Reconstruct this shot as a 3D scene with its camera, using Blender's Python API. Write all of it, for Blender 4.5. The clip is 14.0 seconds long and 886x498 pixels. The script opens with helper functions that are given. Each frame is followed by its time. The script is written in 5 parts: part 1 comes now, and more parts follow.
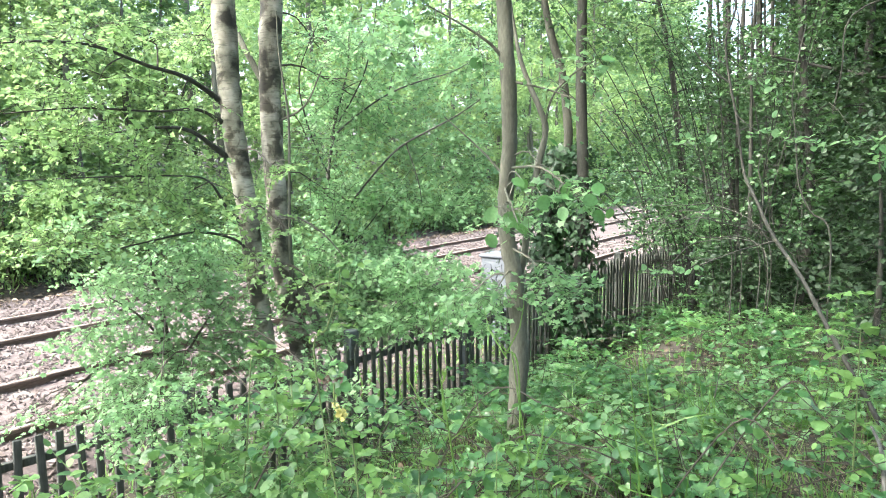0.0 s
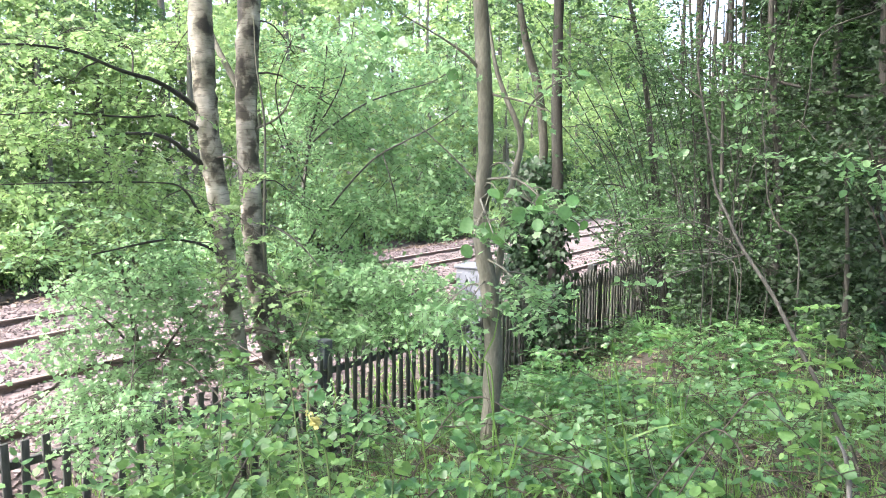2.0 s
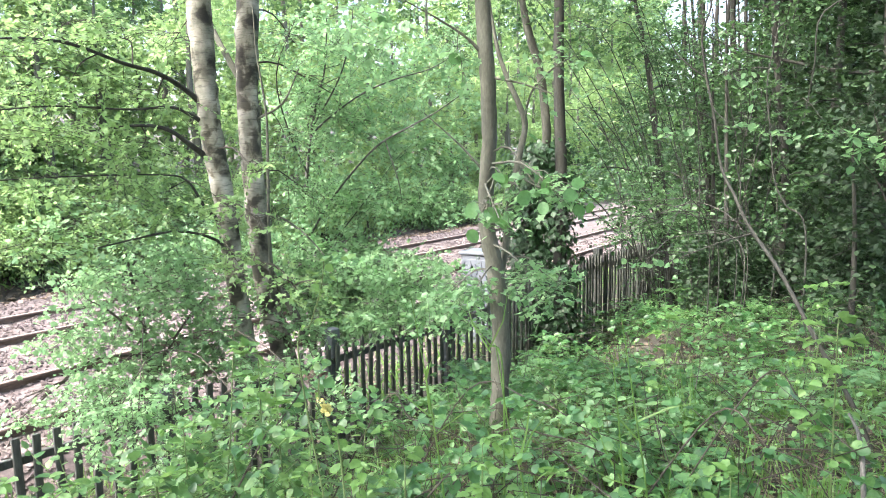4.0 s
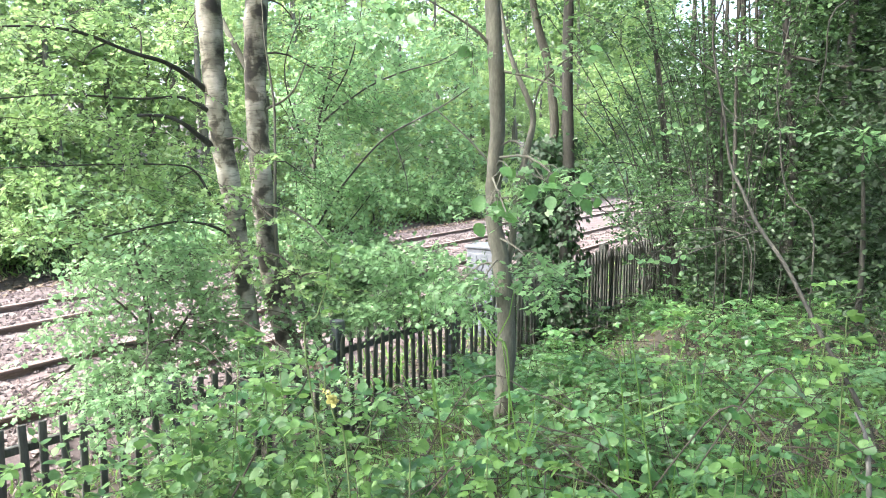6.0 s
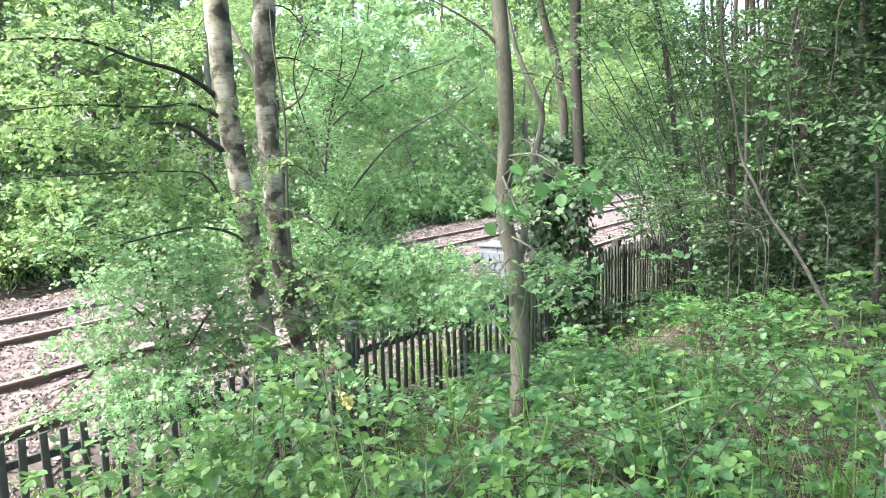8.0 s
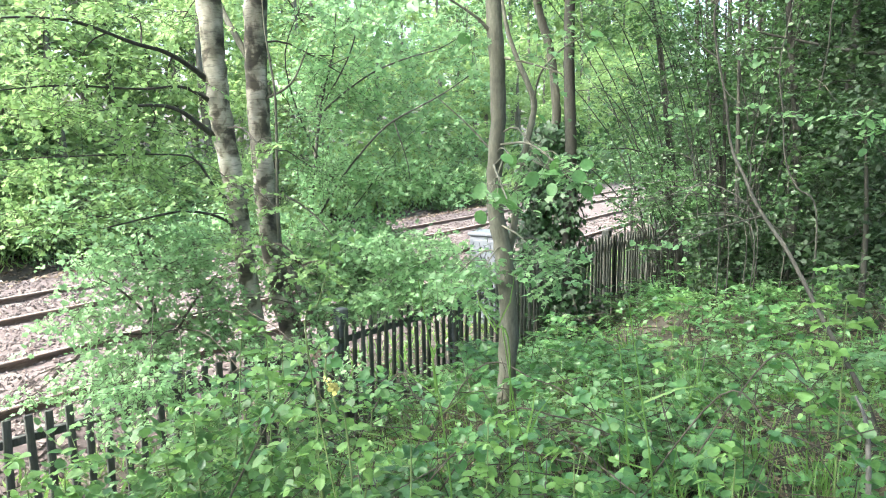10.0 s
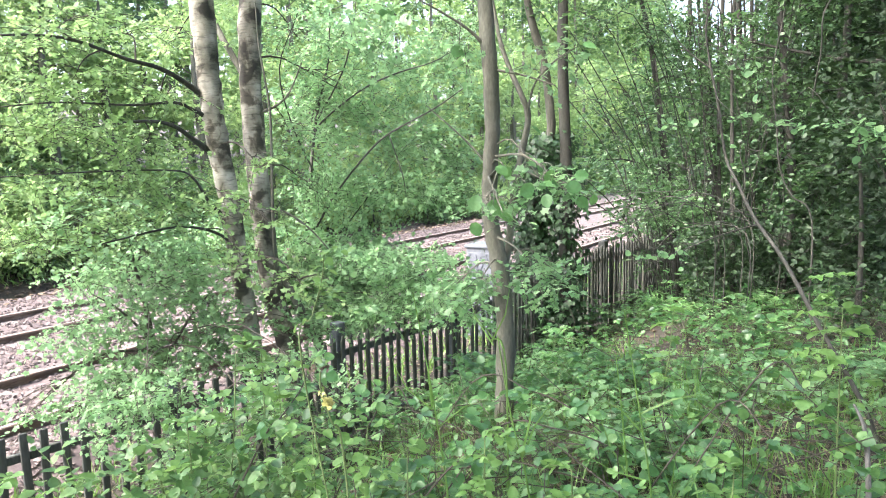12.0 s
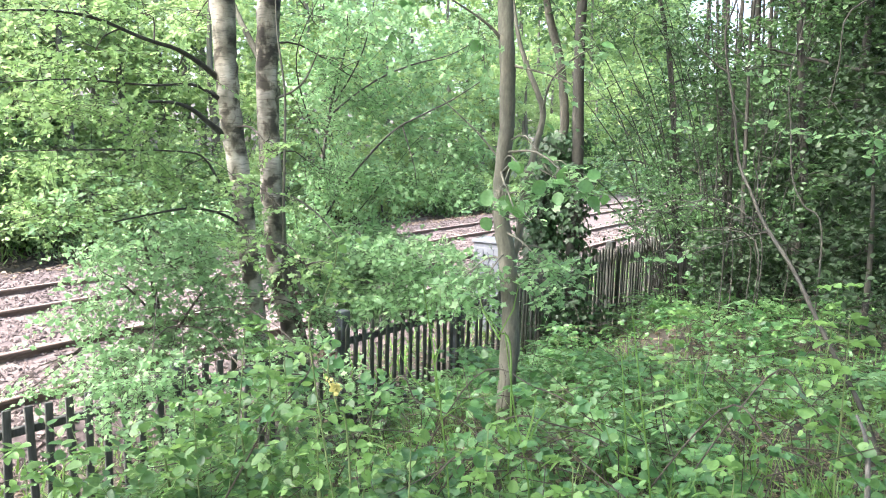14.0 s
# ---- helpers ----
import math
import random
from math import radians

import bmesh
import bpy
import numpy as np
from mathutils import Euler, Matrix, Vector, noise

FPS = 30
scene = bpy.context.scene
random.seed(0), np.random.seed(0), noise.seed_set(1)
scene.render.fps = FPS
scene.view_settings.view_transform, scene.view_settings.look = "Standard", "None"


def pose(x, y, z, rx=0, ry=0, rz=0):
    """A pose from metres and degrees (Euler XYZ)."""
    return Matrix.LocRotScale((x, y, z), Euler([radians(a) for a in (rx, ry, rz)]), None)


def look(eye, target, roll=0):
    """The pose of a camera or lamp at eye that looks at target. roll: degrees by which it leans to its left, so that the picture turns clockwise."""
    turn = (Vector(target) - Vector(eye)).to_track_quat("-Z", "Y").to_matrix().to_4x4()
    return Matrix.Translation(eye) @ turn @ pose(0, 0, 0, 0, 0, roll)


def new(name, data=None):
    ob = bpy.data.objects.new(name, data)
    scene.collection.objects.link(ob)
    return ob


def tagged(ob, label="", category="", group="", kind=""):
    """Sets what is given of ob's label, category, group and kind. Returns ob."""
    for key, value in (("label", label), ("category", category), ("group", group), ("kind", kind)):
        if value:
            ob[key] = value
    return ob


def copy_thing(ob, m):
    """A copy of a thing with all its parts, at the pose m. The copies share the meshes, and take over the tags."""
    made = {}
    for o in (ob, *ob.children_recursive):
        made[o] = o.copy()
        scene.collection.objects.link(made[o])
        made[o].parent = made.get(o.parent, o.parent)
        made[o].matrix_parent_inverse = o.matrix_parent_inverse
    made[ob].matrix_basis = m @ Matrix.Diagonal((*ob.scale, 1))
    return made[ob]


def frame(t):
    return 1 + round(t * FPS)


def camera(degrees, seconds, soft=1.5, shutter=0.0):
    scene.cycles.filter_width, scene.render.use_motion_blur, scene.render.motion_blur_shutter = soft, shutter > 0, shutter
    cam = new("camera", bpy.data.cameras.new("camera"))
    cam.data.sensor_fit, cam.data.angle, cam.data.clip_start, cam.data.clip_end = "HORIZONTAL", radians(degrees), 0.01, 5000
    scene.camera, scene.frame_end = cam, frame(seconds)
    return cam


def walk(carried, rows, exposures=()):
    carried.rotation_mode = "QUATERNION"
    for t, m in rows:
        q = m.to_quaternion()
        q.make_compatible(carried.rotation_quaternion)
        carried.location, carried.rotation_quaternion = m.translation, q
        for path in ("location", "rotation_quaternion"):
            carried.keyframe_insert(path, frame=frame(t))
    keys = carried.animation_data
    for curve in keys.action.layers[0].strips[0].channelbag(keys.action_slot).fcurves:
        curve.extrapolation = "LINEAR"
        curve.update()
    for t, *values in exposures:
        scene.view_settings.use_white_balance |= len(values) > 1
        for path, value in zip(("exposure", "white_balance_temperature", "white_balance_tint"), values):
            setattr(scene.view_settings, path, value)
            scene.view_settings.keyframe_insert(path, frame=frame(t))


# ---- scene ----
cam = camera(62, 14.0, soft=1.0, shutter=0.25)


def aim(x, y, z, bearing, down, lean):
    """A hand-held camera: bearing from +X (the way the railway runs), degrees below level, lean."""
    return pose(x, y, z, 90 - down, 0, bearing - 90) @ pose(0, 0, 0, 0, 0, lean)


PATH = [
    (0, 0.013, -0.020, 2.248, 32.86, 6.54, -0.35),
    (0.5, -0.000, -0.015, 2.241, 32.71, 6.33, 0.36),
    (1, -0.004, -0.019, 2.244, 31.58, 5.85, 0.85),
    (1.5, -0.000, -0.019, 2.243, 31.01, 5.63, 0.76),
    (2, -0.001, -0.025, 2.245, 30.90, 5.70, 0.49),
    (2.5, -0.002, -0.020, 2.246, 31.06, 5.83, 0.14),
    (3, 0.003, -0.018, 2.240, 31.33, 6.00, 0.00),
    (3.2, 0.004, -0.015, 2.233, 31.36, 5.91, -0.42),
    (5.3, 0.006, 0.002, 2.230, 31.04, 7.60, -0.47),
    (5.5, 0.007, 0.003, 2.230, 30.99, 7.32, -0.23),
    (6, 0.005, 0.003, 2.228, 31.60, 7.14, -0.07),
    (6.5, 0.000, 0.000, 2.230, 31.83, 7.03, 0.00),
    (7, -0.010, 0.004, 2.230, 32.35, 7.10, -0.10),
    (7.5, 0.004, -0.008, 2.234, 32.44, 7.15, -0.77),
    (7.7, -0.004, -0.008, 2.235, 32.68, 7.08, -1.50),
    (9.8, 0.009, -0.016, 2.233, 32.15, 8.45, -0.79),
    (10, 0.007, -0.014, 2.231, 31.93, 8.12, -0.59),
    (10.5, 0.018, -0.031, 2.234, 31.28, 7.56, -0.73),
    (11, 0.026, -0.044, 2.237, 31.35, 7.30, -1.30),
    (11.5, 0.021, -0.033, 2.232, 31.69, 7.08, -1.82),
    (12, 0.019, -0.019, 2.227, 31.71, 7.13, -1.24),
    (12.5, 0.009, -0.011, 2.224, 31.38, 6.80, 0.74),
    (13, 0.009, -0.008, 2.222, 31.72, 7.20, 1.06),
    (13.5, 0.003, -0.013, 2.224, 31.57, 7.66, 1.20),
    (14, -0.005, -0.010, 2.226, 32.17, 7.64, 1.29),
]
walk(cam, [(row[0], aim(*row[1:])) for row in PATH], exposures=[(0, 3.06, 6350, 7), (0.5, 3.06, 6350, 7), (1.5, 3.06, 6350, 16), (2.5, 3.06, 6350, 18), (3, 3.06, 6350, 13), (6.5, 3.06, 6350, 13), (7.5, 3.06, 6350, 11), (10, 3.06, 6350, 6), (11, 3.06, 6350, 16), (14, 3.06, 6350, 15)])

# ---- light ----
world = bpy.data.worlds.new("world")
scene.world = world
world.use_nodes = True
wn = world.node_tree.nodes
sky = wn.new("ShaderNodeTexSky")
sky.sky_type, sky.sun_disc = "NISHITA", False
sky.sun_elevation, sky.sun_rotation = radians(52), radians(-62)
sky.air_density, sky.dust_density, sky.ozone_density = 1.0, 5.0, 0.6
world.node_tree.links.new(sky.outputs[0], wn["Background"].inputs[0])
wn["Background"].inputs[1].default_value = 0.15
sun = new("sun", bpy.data.lights.new("sun", "SUN"))
sun.data.energy, sun.data.angle, sun.data.color = 1.9, radians(35), (1.0, 0.97, 0.92)
sun.matrix_world = look((-20.7, 11.0, 30), (0, 0, 0))

# ---- materials ----


def material(name, rough=0.6):
    mat = bpy.data.materials.new(name)
    mat.use_nodes = True
    bsdf = mat.node_tree.nodes["Principled BSDF"]
    bsdf.inputs["Roughness"].default_value = rough
    return mat, mat.node_tree.nodes, mat.node_tree.links, bsdf


def ramp(nodes, stops):
    node = nodes.new("ShaderNodeValToRGB")
    while len(node.color_ramp.elements) < len(stops):
        node.color_ramp.elements.new(0.5)
    for e, (at, col) in zip(node.color_ramp.elements, stops):
        e.position, e.color = at, (*col, 1)
    return node


def noisy(name, stops, scale, rough=0.8, bump=0.3, stretch=(1, 1, 1), fine=6.0, detail=6):
    """A rough surface: coloured noise at one scale, broken by a finer one, with relief."""
    mat, nodes, links, bsdf = material(name, rough)
    tc, mp = nodes.new("ShaderNodeTexCoord"), nodes.new("ShaderNodeMapping")
    mp.inputs["Scale"].default_value = stretch
    links.new(tc.outputs["Object"], mp.inputs["Vector"])
    n1, n2 = nodes.new("ShaderNodeTexNoise"), nodes.new("ShaderNodeTexNoise")
    n1.inputs["Scale"].default_value, n1.inputs["Detail"].default_value = scale, detail
    n2.inputs["Scale"].default_value, n2.inputs["Detail"].default_value = scale * fine, 4
    add = nodes.new("ShaderNodeMath")
    add.operation = "MULTIPLY_ADD"
    add.inputs[1].default_value = 0.45
    links.new(mp.outputs[0], n1.inputs["Vector"])
    links.new(mp.outputs[0], n2.inputs["Vector"])
    links.new(n2.outputs["Fac"], add.inputs[0])
    half = nodes.new("ShaderNodeMath")
    half.operation = "MULTIPLY"
    half.inputs[1].default_value = 0.55
    links.new(n1.outputs["Fac"], half.inputs[0])
    links.new(half.outputs[0], add.inputs[2])
    r = ramp(nodes, stops)
    links.new(add.outputs[0], r.inputs[0])
    links.new(r.outputs[0], bsdf.inputs["Base Color"])
    b = nodes.new("ShaderNodeBump")
    b.inputs["Strength"].default_value, b.inputs["Distance"].default_value = bump, 0.01
    links.new(add.outputs[0], b.inputs["Height"])
    links.new(b.outputs[0], bsdf.inputs["Normal"])
    return mat


def leafy(name, dark, mid, light, through_col, share=0.48, rough=0.45):
    """Leaves: each its own tone, with light that comes through the blade."""
    mat, nodes, links, bsdf = material(name, rough)
    geo = nodes.new("ShaderNodeNewGeometry")
    r = ramp(nodes, [(0.0, dark), (0.5, mid), (1.0, light)])
    tc = nodes.new("ShaderNodeTexCoord")
    n = nodes.new("ShaderNodeTexNoise")
    n.inputs["Scale"].default_value, n.inputs["Detail"].default_value = 1.3, 3
    links.new(tc.outputs["Object"], n.inputs["Vector"])
    mixv = nodes.new("ShaderNodeMath")
    mixv.operation = "MULTIPLY_ADD"
    mixv.inputs[1].default_value = 0.8
    links.new(geo.outputs["Random Per Island"], mixv.inputs[0])
    sc = nodes.new("ShaderNodeMath")
    sc.operation = "MULTIPLY_ADD"
    sc.inputs[1].default_value, sc.inputs[2].default_value = 1.0, -0.42
    links.new(n.outputs["Fac"], sc.inputs[0])
    links.new(sc.outputs[0], mixv.inputs[2])
    links.new(mixv.outputs[0], r.inputs[0])
    fine = nodes.new("ShaderNodeTexNoise")
    fine.inputs["Scale"].default_value, fine.inputs["Detail"].default_value = 55, 4
    links.new(tc.outputs["Object"], fine.inputs["Vector"])
    mottle = ramp(nodes, [(0.3, (0.62, 0.66, 0.6)), (0.6, (1.0, 1.0, 1.0)), (0.8, (1.15, 1.12, 1.1))])
    links.new(fine.outputs["Fac"], mottle.inputs[0])
    spot = nodes.new("ShaderNodeMix")
    spot.data_type, spot.blend_type = "RGBA", "MULTIPLY"
    spot.inputs["Factor"].default_value = 1.0
    links.new(r.outputs[0], spot.inputs[6])
    links.new(mottle.outputs[0], spot.inputs[7])
    links.new(spot.outputs[2], bsdf.inputs["Base Color"])
    relief = nodes.new("ShaderNodeBump")
    relief.inputs["Strength"].default_value, relief.inputs["Distance"].default_value = 0.5, 0.004
    links.new(fine.outputs["Fac"], relief.inputs["Height"])
    links.new(relief.outputs[0], bsdf.inputs["Normal"])
    bsdf.inputs["Specular IOR Level"].default_value = 0.5
    tr = nodes.new("ShaderNodeBsdfTranslucent")
    tint = nodes.new("ShaderNodeMix")
    tint.data_type, tint.blend_type = "RGBA", "MIX"
    tint.inputs["Factor"].default_value = 0.65
    links.new(spot.outputs[2], tint.inputs[6])
    tint.inputs[7].default_value = (*through_col, 1)
    links.new(tint.outputs[2], tr.inputs["Color"])
    mx = nodes.new("ShaderNodeMixShader")
    mx.inputs[0].default_value = share
    links.new(bsdf.outputs[0], mx.inputs[1])
    links.new(tr.outputs[0], mx.inputs[2])
    links.new(mx.outputs[0], nodes["Material Output"].inputs[0])
    return mat


LEAF_MAPLE = leafy("maple_leaf", (0.09, 0.18, 0.065), (0.18, 0.31, 0.115), (0.32, 0.46, 0.21), (0.40, 0.60, 0.23), 0.52)
LEAF_BIRCH = leafy("hawthorn_leaf", (0.09, 0.20, 0.09), (0.155, 0.30, 0.135), (0.24, 0.39, 0.185), (0.31, 0.52, 0.225), 0.52)
LEAF_BRAMBLE = leafy("bramble_leaf", (0.025, 0.084, 0.029), (0.07, 0.183, 0.06), (0.175, 0.325, 0.108), (0.21, 0.42, 0.12), 0.33, 0.38)
LEAF_MINT = leafy("airy_hawthorn_leaf", (0.11, 0.235, 0.11), (0.19, 0.35, 0.165), (0.29, 0.45, 0.235), (0.36, 0.58, 0.27), 0.54)
LEAF_ROSE = leafy("rose_leaf", (0.028, 0.085, 0.03), (0.08, 0.18, 0.058), (0.21, 0.34, 0.12), (0.22, 0.40, 0.12), 0.34)
LEAF_FRESH = leafy("fresh_shoot_leaf", (0.08, 0.18, 0.045), (0.14, 0.28, 0.075), (0.23, 0.39, 0.13), (0.30, 0.48, 0.14), 0.42)
LEAF_IVY = leafy("ivy_leaf", (0.012, 0.036, 0.012), (0.022, 0.062, 0.02), (0.045, 0.115, 0.036), (0.06, 0.14, 0.035), 0.15, 0.5)
# Near-black leaf: the deep shade of the right-hand wood is in its colour.
LEAF_DEEP_SHADE = leafy("shade_darkened_leaf", (0.009, 0.026, 0.009), (0.018, 0.046, 0.016), (0.042, 0.092, 0.03), (0.06, 0.125, 0.036), 0.25, 0.65)
# Used through the wood and on the oaks; low tones include the wood's shade.
LEAF_DARK = leafy("shade_toned_wood_leaf", (0.022, 0.06, 0.023), (0.046, 0.105, 0.038), (0.09, 0.175, 0.062), (0.12, 0.235, 0.075), 0.34)
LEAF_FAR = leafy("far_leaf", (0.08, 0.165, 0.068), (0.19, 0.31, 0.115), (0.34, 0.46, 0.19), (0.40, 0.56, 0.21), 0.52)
# Darker copy of far_leaf: shade among the far trees, painted as leaf colour.
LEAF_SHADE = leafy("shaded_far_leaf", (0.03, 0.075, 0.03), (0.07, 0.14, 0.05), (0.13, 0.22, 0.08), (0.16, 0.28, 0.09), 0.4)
GRASS = leafy("grass_blade", (0.06, 0.14, 0.03), (0.11, 0.22, 0.05), (0.20, 0.32, 0.10), (0.25, 0.42, 0.10), 0.35)
DEAD_LEAF = leafy("dead_leaf", (0.05, 0.036, 0.024), (0.115, 0.085, 0.058), (0.24, 0.19, 0.14), (0.2, 0.15, 0.09), 0.15, 0.8)
BARK = noisy("bark", [(0.25, (0.034, 0.036, 0.026)), (0.5, (0.086, 0.088, 0.066)), (0.75, (0.155, 0.156, 0.122))], 14, 0.85, 0.6, (1, 1, 0.3))
# Two lower-toned copies of bark; the wood's shade is put into their colour.
BARK_DARK = noisy("shade_darkened_bark", [(0.25, (0.0088, 0.009, 0.007)), (0.5, (0.023, 0.0235, 0.018)), (0.75, (0.055, 0.0555, 0.043))], 14, 0.9, 0.6, (1, 1, 0.3))
BARK_SHADE = noisy("half_shade_bark", [(0.25, (0.017, 0.0178, 0.0125)), (0.5, (0.046, 0.047, 0.034)), (0.75, (0.096, 0.097, 0.073))], 14, 0.88, 0.6, (1, 1, 0.3))
SNAG = noisy("grey_dead_bark", [(0.25, (0.0145, 0.0145, 0.0115)), (0.5, (0.037, 0.037, 0.03)), (0.75, (0.088, 0.087, 0.072))], 16, 0.85, 0.5, (1, 1, 0.4))
PALE_WOOD = noisy("bleached_wood", [(0.3, (0.05, 0.048, 0.042)), (0.55, (0.13, 0.125, 0.112)), (0.8, (0.27, 0.26, 0.24))], 18, 0.85, 0.5, (1, 1, 0.4))
TWIG = noisy("twig", [(0.3, (0.02, 0.017, 0.012)), (0.7, (0.07, 0.06, 0.044))], 30, 0.8, 0.1)
STRAW = noisy("dry_straw", [(0.3, (0.14, 0.11, 0.07)), (0.7, (0.34, 0.29, 0.20))], 30, 0.8, 0.1)
STEM = noisy("green_stem", [(0.3, (0.06, 0.10, 0.03)), (0.7, (0.14, 0.20, 0.07))], 30, 0.7, 0.1)
EARTH = noisy("earth", [(0.3, (0.016, 0.0135, 0.010)), (0.5, (0.040, 0.034, 0.025)), (0.72, (0.10, 0.088, 0.066))], 5.0, 0.95, 0.8, fine=9)
BALLAST = noisy("ballast_bed", [(0.3, (0.038, 0.029, 0.027)), (0.5, (0.08, 0.063, 0.059)), (0.7, (0.15, 0.122, 0.117))], 6.0, 0.95, 1.0, fine=5)


def birch_bark(name, age):
    """White bark with dark patches; age spreads the patches."""
    mat, nodes, links, bsdf = material(name, 0.7)
    tc = nodes.new("ShaderNodeTexCoord")
    m1, m2 = nodes.new("ShaderNodeMapping"), nodes.new("ShaderNodeMapping")
    m1.inputs["Scale"].default_value, m2.inputs["Scale"].default_value = (7.0, 7.0, 6.5), (12, 12, 70)
    a, b, c = (nodes.new("ShaderNodeTexNoise") for _ in range(3))
    a.inputs["Scale"].default_value, a.inputs["Detail"].default_value, a.inputs["Distortion"].default_value = 1, 9, 0.4
    b.inputs["Scale"].default_value, b.inputs["Detail"].default_value = 1, 4
    c.inputs["Scale"].default_value, c.inputs["Detail"].default_value = 5, 5
    links.new(tc.outputs["Object"], m1.inputs[0])
    links.new(tc.outputs["Object"], m2.inputs[0])
    links.new(m1.outputs[0], a.inputs["Vector"])
    links.new(m2.outputs[0], b.inputs["Vector"])
    links.new(tc.outputs["Object"], c.inputs["Vector"])
    pale = ramp(nodes, [(0.36, (0.10, 0.10, 0.075)), (0.50, (0.26, 0.25, 0.205)), (0.68, (0.47, 0.445, 0.385))])
    links.new(c.outputs["Fac"], pale.inputs[0])
    lines = ramp(nodes, [(0.36, (0.2, 0.2, 0.2)), (0.46, (1, 1, 1))])
    links.new(b.outputs["Fac"], lines.inputs[0])
    bands = ramp(nodes, [(0.36 + age, (0.15, 0.14, 0.115)), (0.41 + age, (0.40, 0.38, 0.33)), (0.45 + age, (0.78, 0.77, 0.73)), (0.60 + age, (1, 1, 1))])
    links.new(a.outputs["Fac"], bands.inputs[0])
    x1, x2 = nodes.new("ShaderNodeMix"), nodes.new("ShaderNodeMix")
    for x, f in ((x1, 0.5), (x2, 1.0)):
        x.data_type, x.blend_type = "RGBA", "MULTIPLY"
        x.inputs["Factor"].default_value = f
    links.new(pale.outputs[0], x1.inputs[6])
    links.new(lines.outputs[0], x1.inputs[7])
    links.new(x1.outputs[2], x2.inputs[6])
    links.new(bands.outputs[0], x2.inputs[7])
    links.new(x2.outputs[2], bsdf.inputs["Base Color"])
    bp = nodes.new("ShaderNodeBump")
    bp.inputs["Strength"].default_value, bp.inputs["Distance"].default_value = 0.6, 0.01
    links.new(b.outputs["Fac"], bp.inputs["Height"])
    links.new(bp.outputs[0], bsdf.inputs["Normal"])
    return mat


BIRCH, OLD_BIRCH = birch_bark("birch_bark", 0.022), birch_bark("old_birch_bark", 0.07)
FENCE = noisy("fence_paint", [(0.3, (0.016, 0.018, 0.016)), (0.5, (0.042, 0.046, 0.041)), (0.72, (0.11, 0.118, 0.10))], 8, 0.75, 0.3, (1, 1, 0.2))
WORN_FENCE = noisy("worn_fence_wood", [(0.3, (0.017, 0.02, 0.016)), (0.5, (0.046, 0.052, 0.042)), (0.72, (0.13, 0.14, 0.112))], 8, 0.8, 0.3, (1, 1, 0.2))
POST = noisy("fence_post_grey", [(0.3, (0.06, 0.07, 0.078)), (0.6, (0.10, 0.115, 0.126)), (0.85, (0.15, 0.165, 0.178))], 8, 0.7, 0.2)
RUST = noisy("rusty_rail", [(0.3, (0.06, 0.045, 0.036)), (0.55, (0.125, 0.092, 0.074)), (0.8, (0.22, 0.17, 0.145))], 9, 0.85, 0.3, (0.3, 1, 1))
CONCRETE = noisy("sleeper_concrete", [(0.3, (0.075, 0.065, 0.058)), (0.55, (0.125, 0.108, 0.096)), (0.8, (0.18, 0.162, 0.147))], 5, 0.9, 0.3)
CABINET = noisy("cabinet_paint", [(0.3, (0.065, 0.075, 0.088)), (0.55, (0.095, 0.108, 0.124)), (0.8, (0.125, 0.138, 0.15))], 4, 0.5, 0.05)
INK = noisy("graffiti_ink", [(0.3, (0.015, 0.02, 0.035)), (0.7, (0.03, 0.036, 0.055))], 9, 0.5, 0.05)
STEEL = noisy("rail_head_steel", [(0.3, (0.20, 0.16, 0.13)), (0.7, (0.36, 0.32, 0.28))], 9, 0.4, 0.05, (0.2, 1, 1))
YELLOW = noisy("faded_petal", [(0.3, (0.30, 0.27, 0.08)), (0.55, (0.46, 0.45, 0.15)), (0.8, (0.55, 0.53, 0.32))], 40, 0.6, 0.1)

# ---- mesh tools ----
rng = np.random.default_rng(7)


def unit(v):
    return v / np.maximum(np.linalg.norm(v, axis=-1, keepdims=True), 1e-9)


def mesh_of(name, verts, faces, mat, smooth=True):
    """A mesh from arrays; faces is (n, 3) or (n, 4)."""
    me = bpy.data.meshes.new(name)
    verts, faces = np.asarray(verts, np.float32), np.asarray(faces, np.int32)
    n, k = faces.shape
    me.vertices.add(len(verts))
    me.vertices.foreach_set("co", verts.ravel())
    me.loops.add(n * k)
    me.loops.foreach_set("vertex_index", faces.ravel())
    me.polygons.add(n)
    me.polygons.foreach_set("loop_start", np.arange(0, n * k, k, dtype=np.int32))
    me.polygons.foreach_set("use_smooth", np.full(n, smooth))
    me.update(calc_edges=True)
    me.materials.append(mat)
    return me


def child(name, me, parent, label=""):
    ob = new(name, me)
    ob.parent = parent
    return tagged(ob, label)


def part(name, bm, mat, parent, label=""):
    me = bpy.data.meshes.new(name)
    bm.to_mesh(me)
    bm.free()
    me.materials.append(mat)
    return child(name, me, parent, label)


def thing(name, at, label, category, group="", kind=""):
    ob = new(name)
    ob.location = at
    ob.empty_display_size = 0.1
    return tagged(ob, label, category, group, kind)


def box(bm, size, at=(0, 0, 0), bevel=0.004):
    made = bmesh.ops.create_cube(bm, size=1.0)["verts"]
    bmesh.ops.scale(bm, vec=size, verts=made)
    bmesh.ops.translate(bm, vec=at, verts=made)
    if bevel:
        edges = list({e for v in made for e in v.link_edges})
        bmesh.ops.bevel(bm, geom=edges, offset=bevel, segments=1, affect="EDGES")
    return made


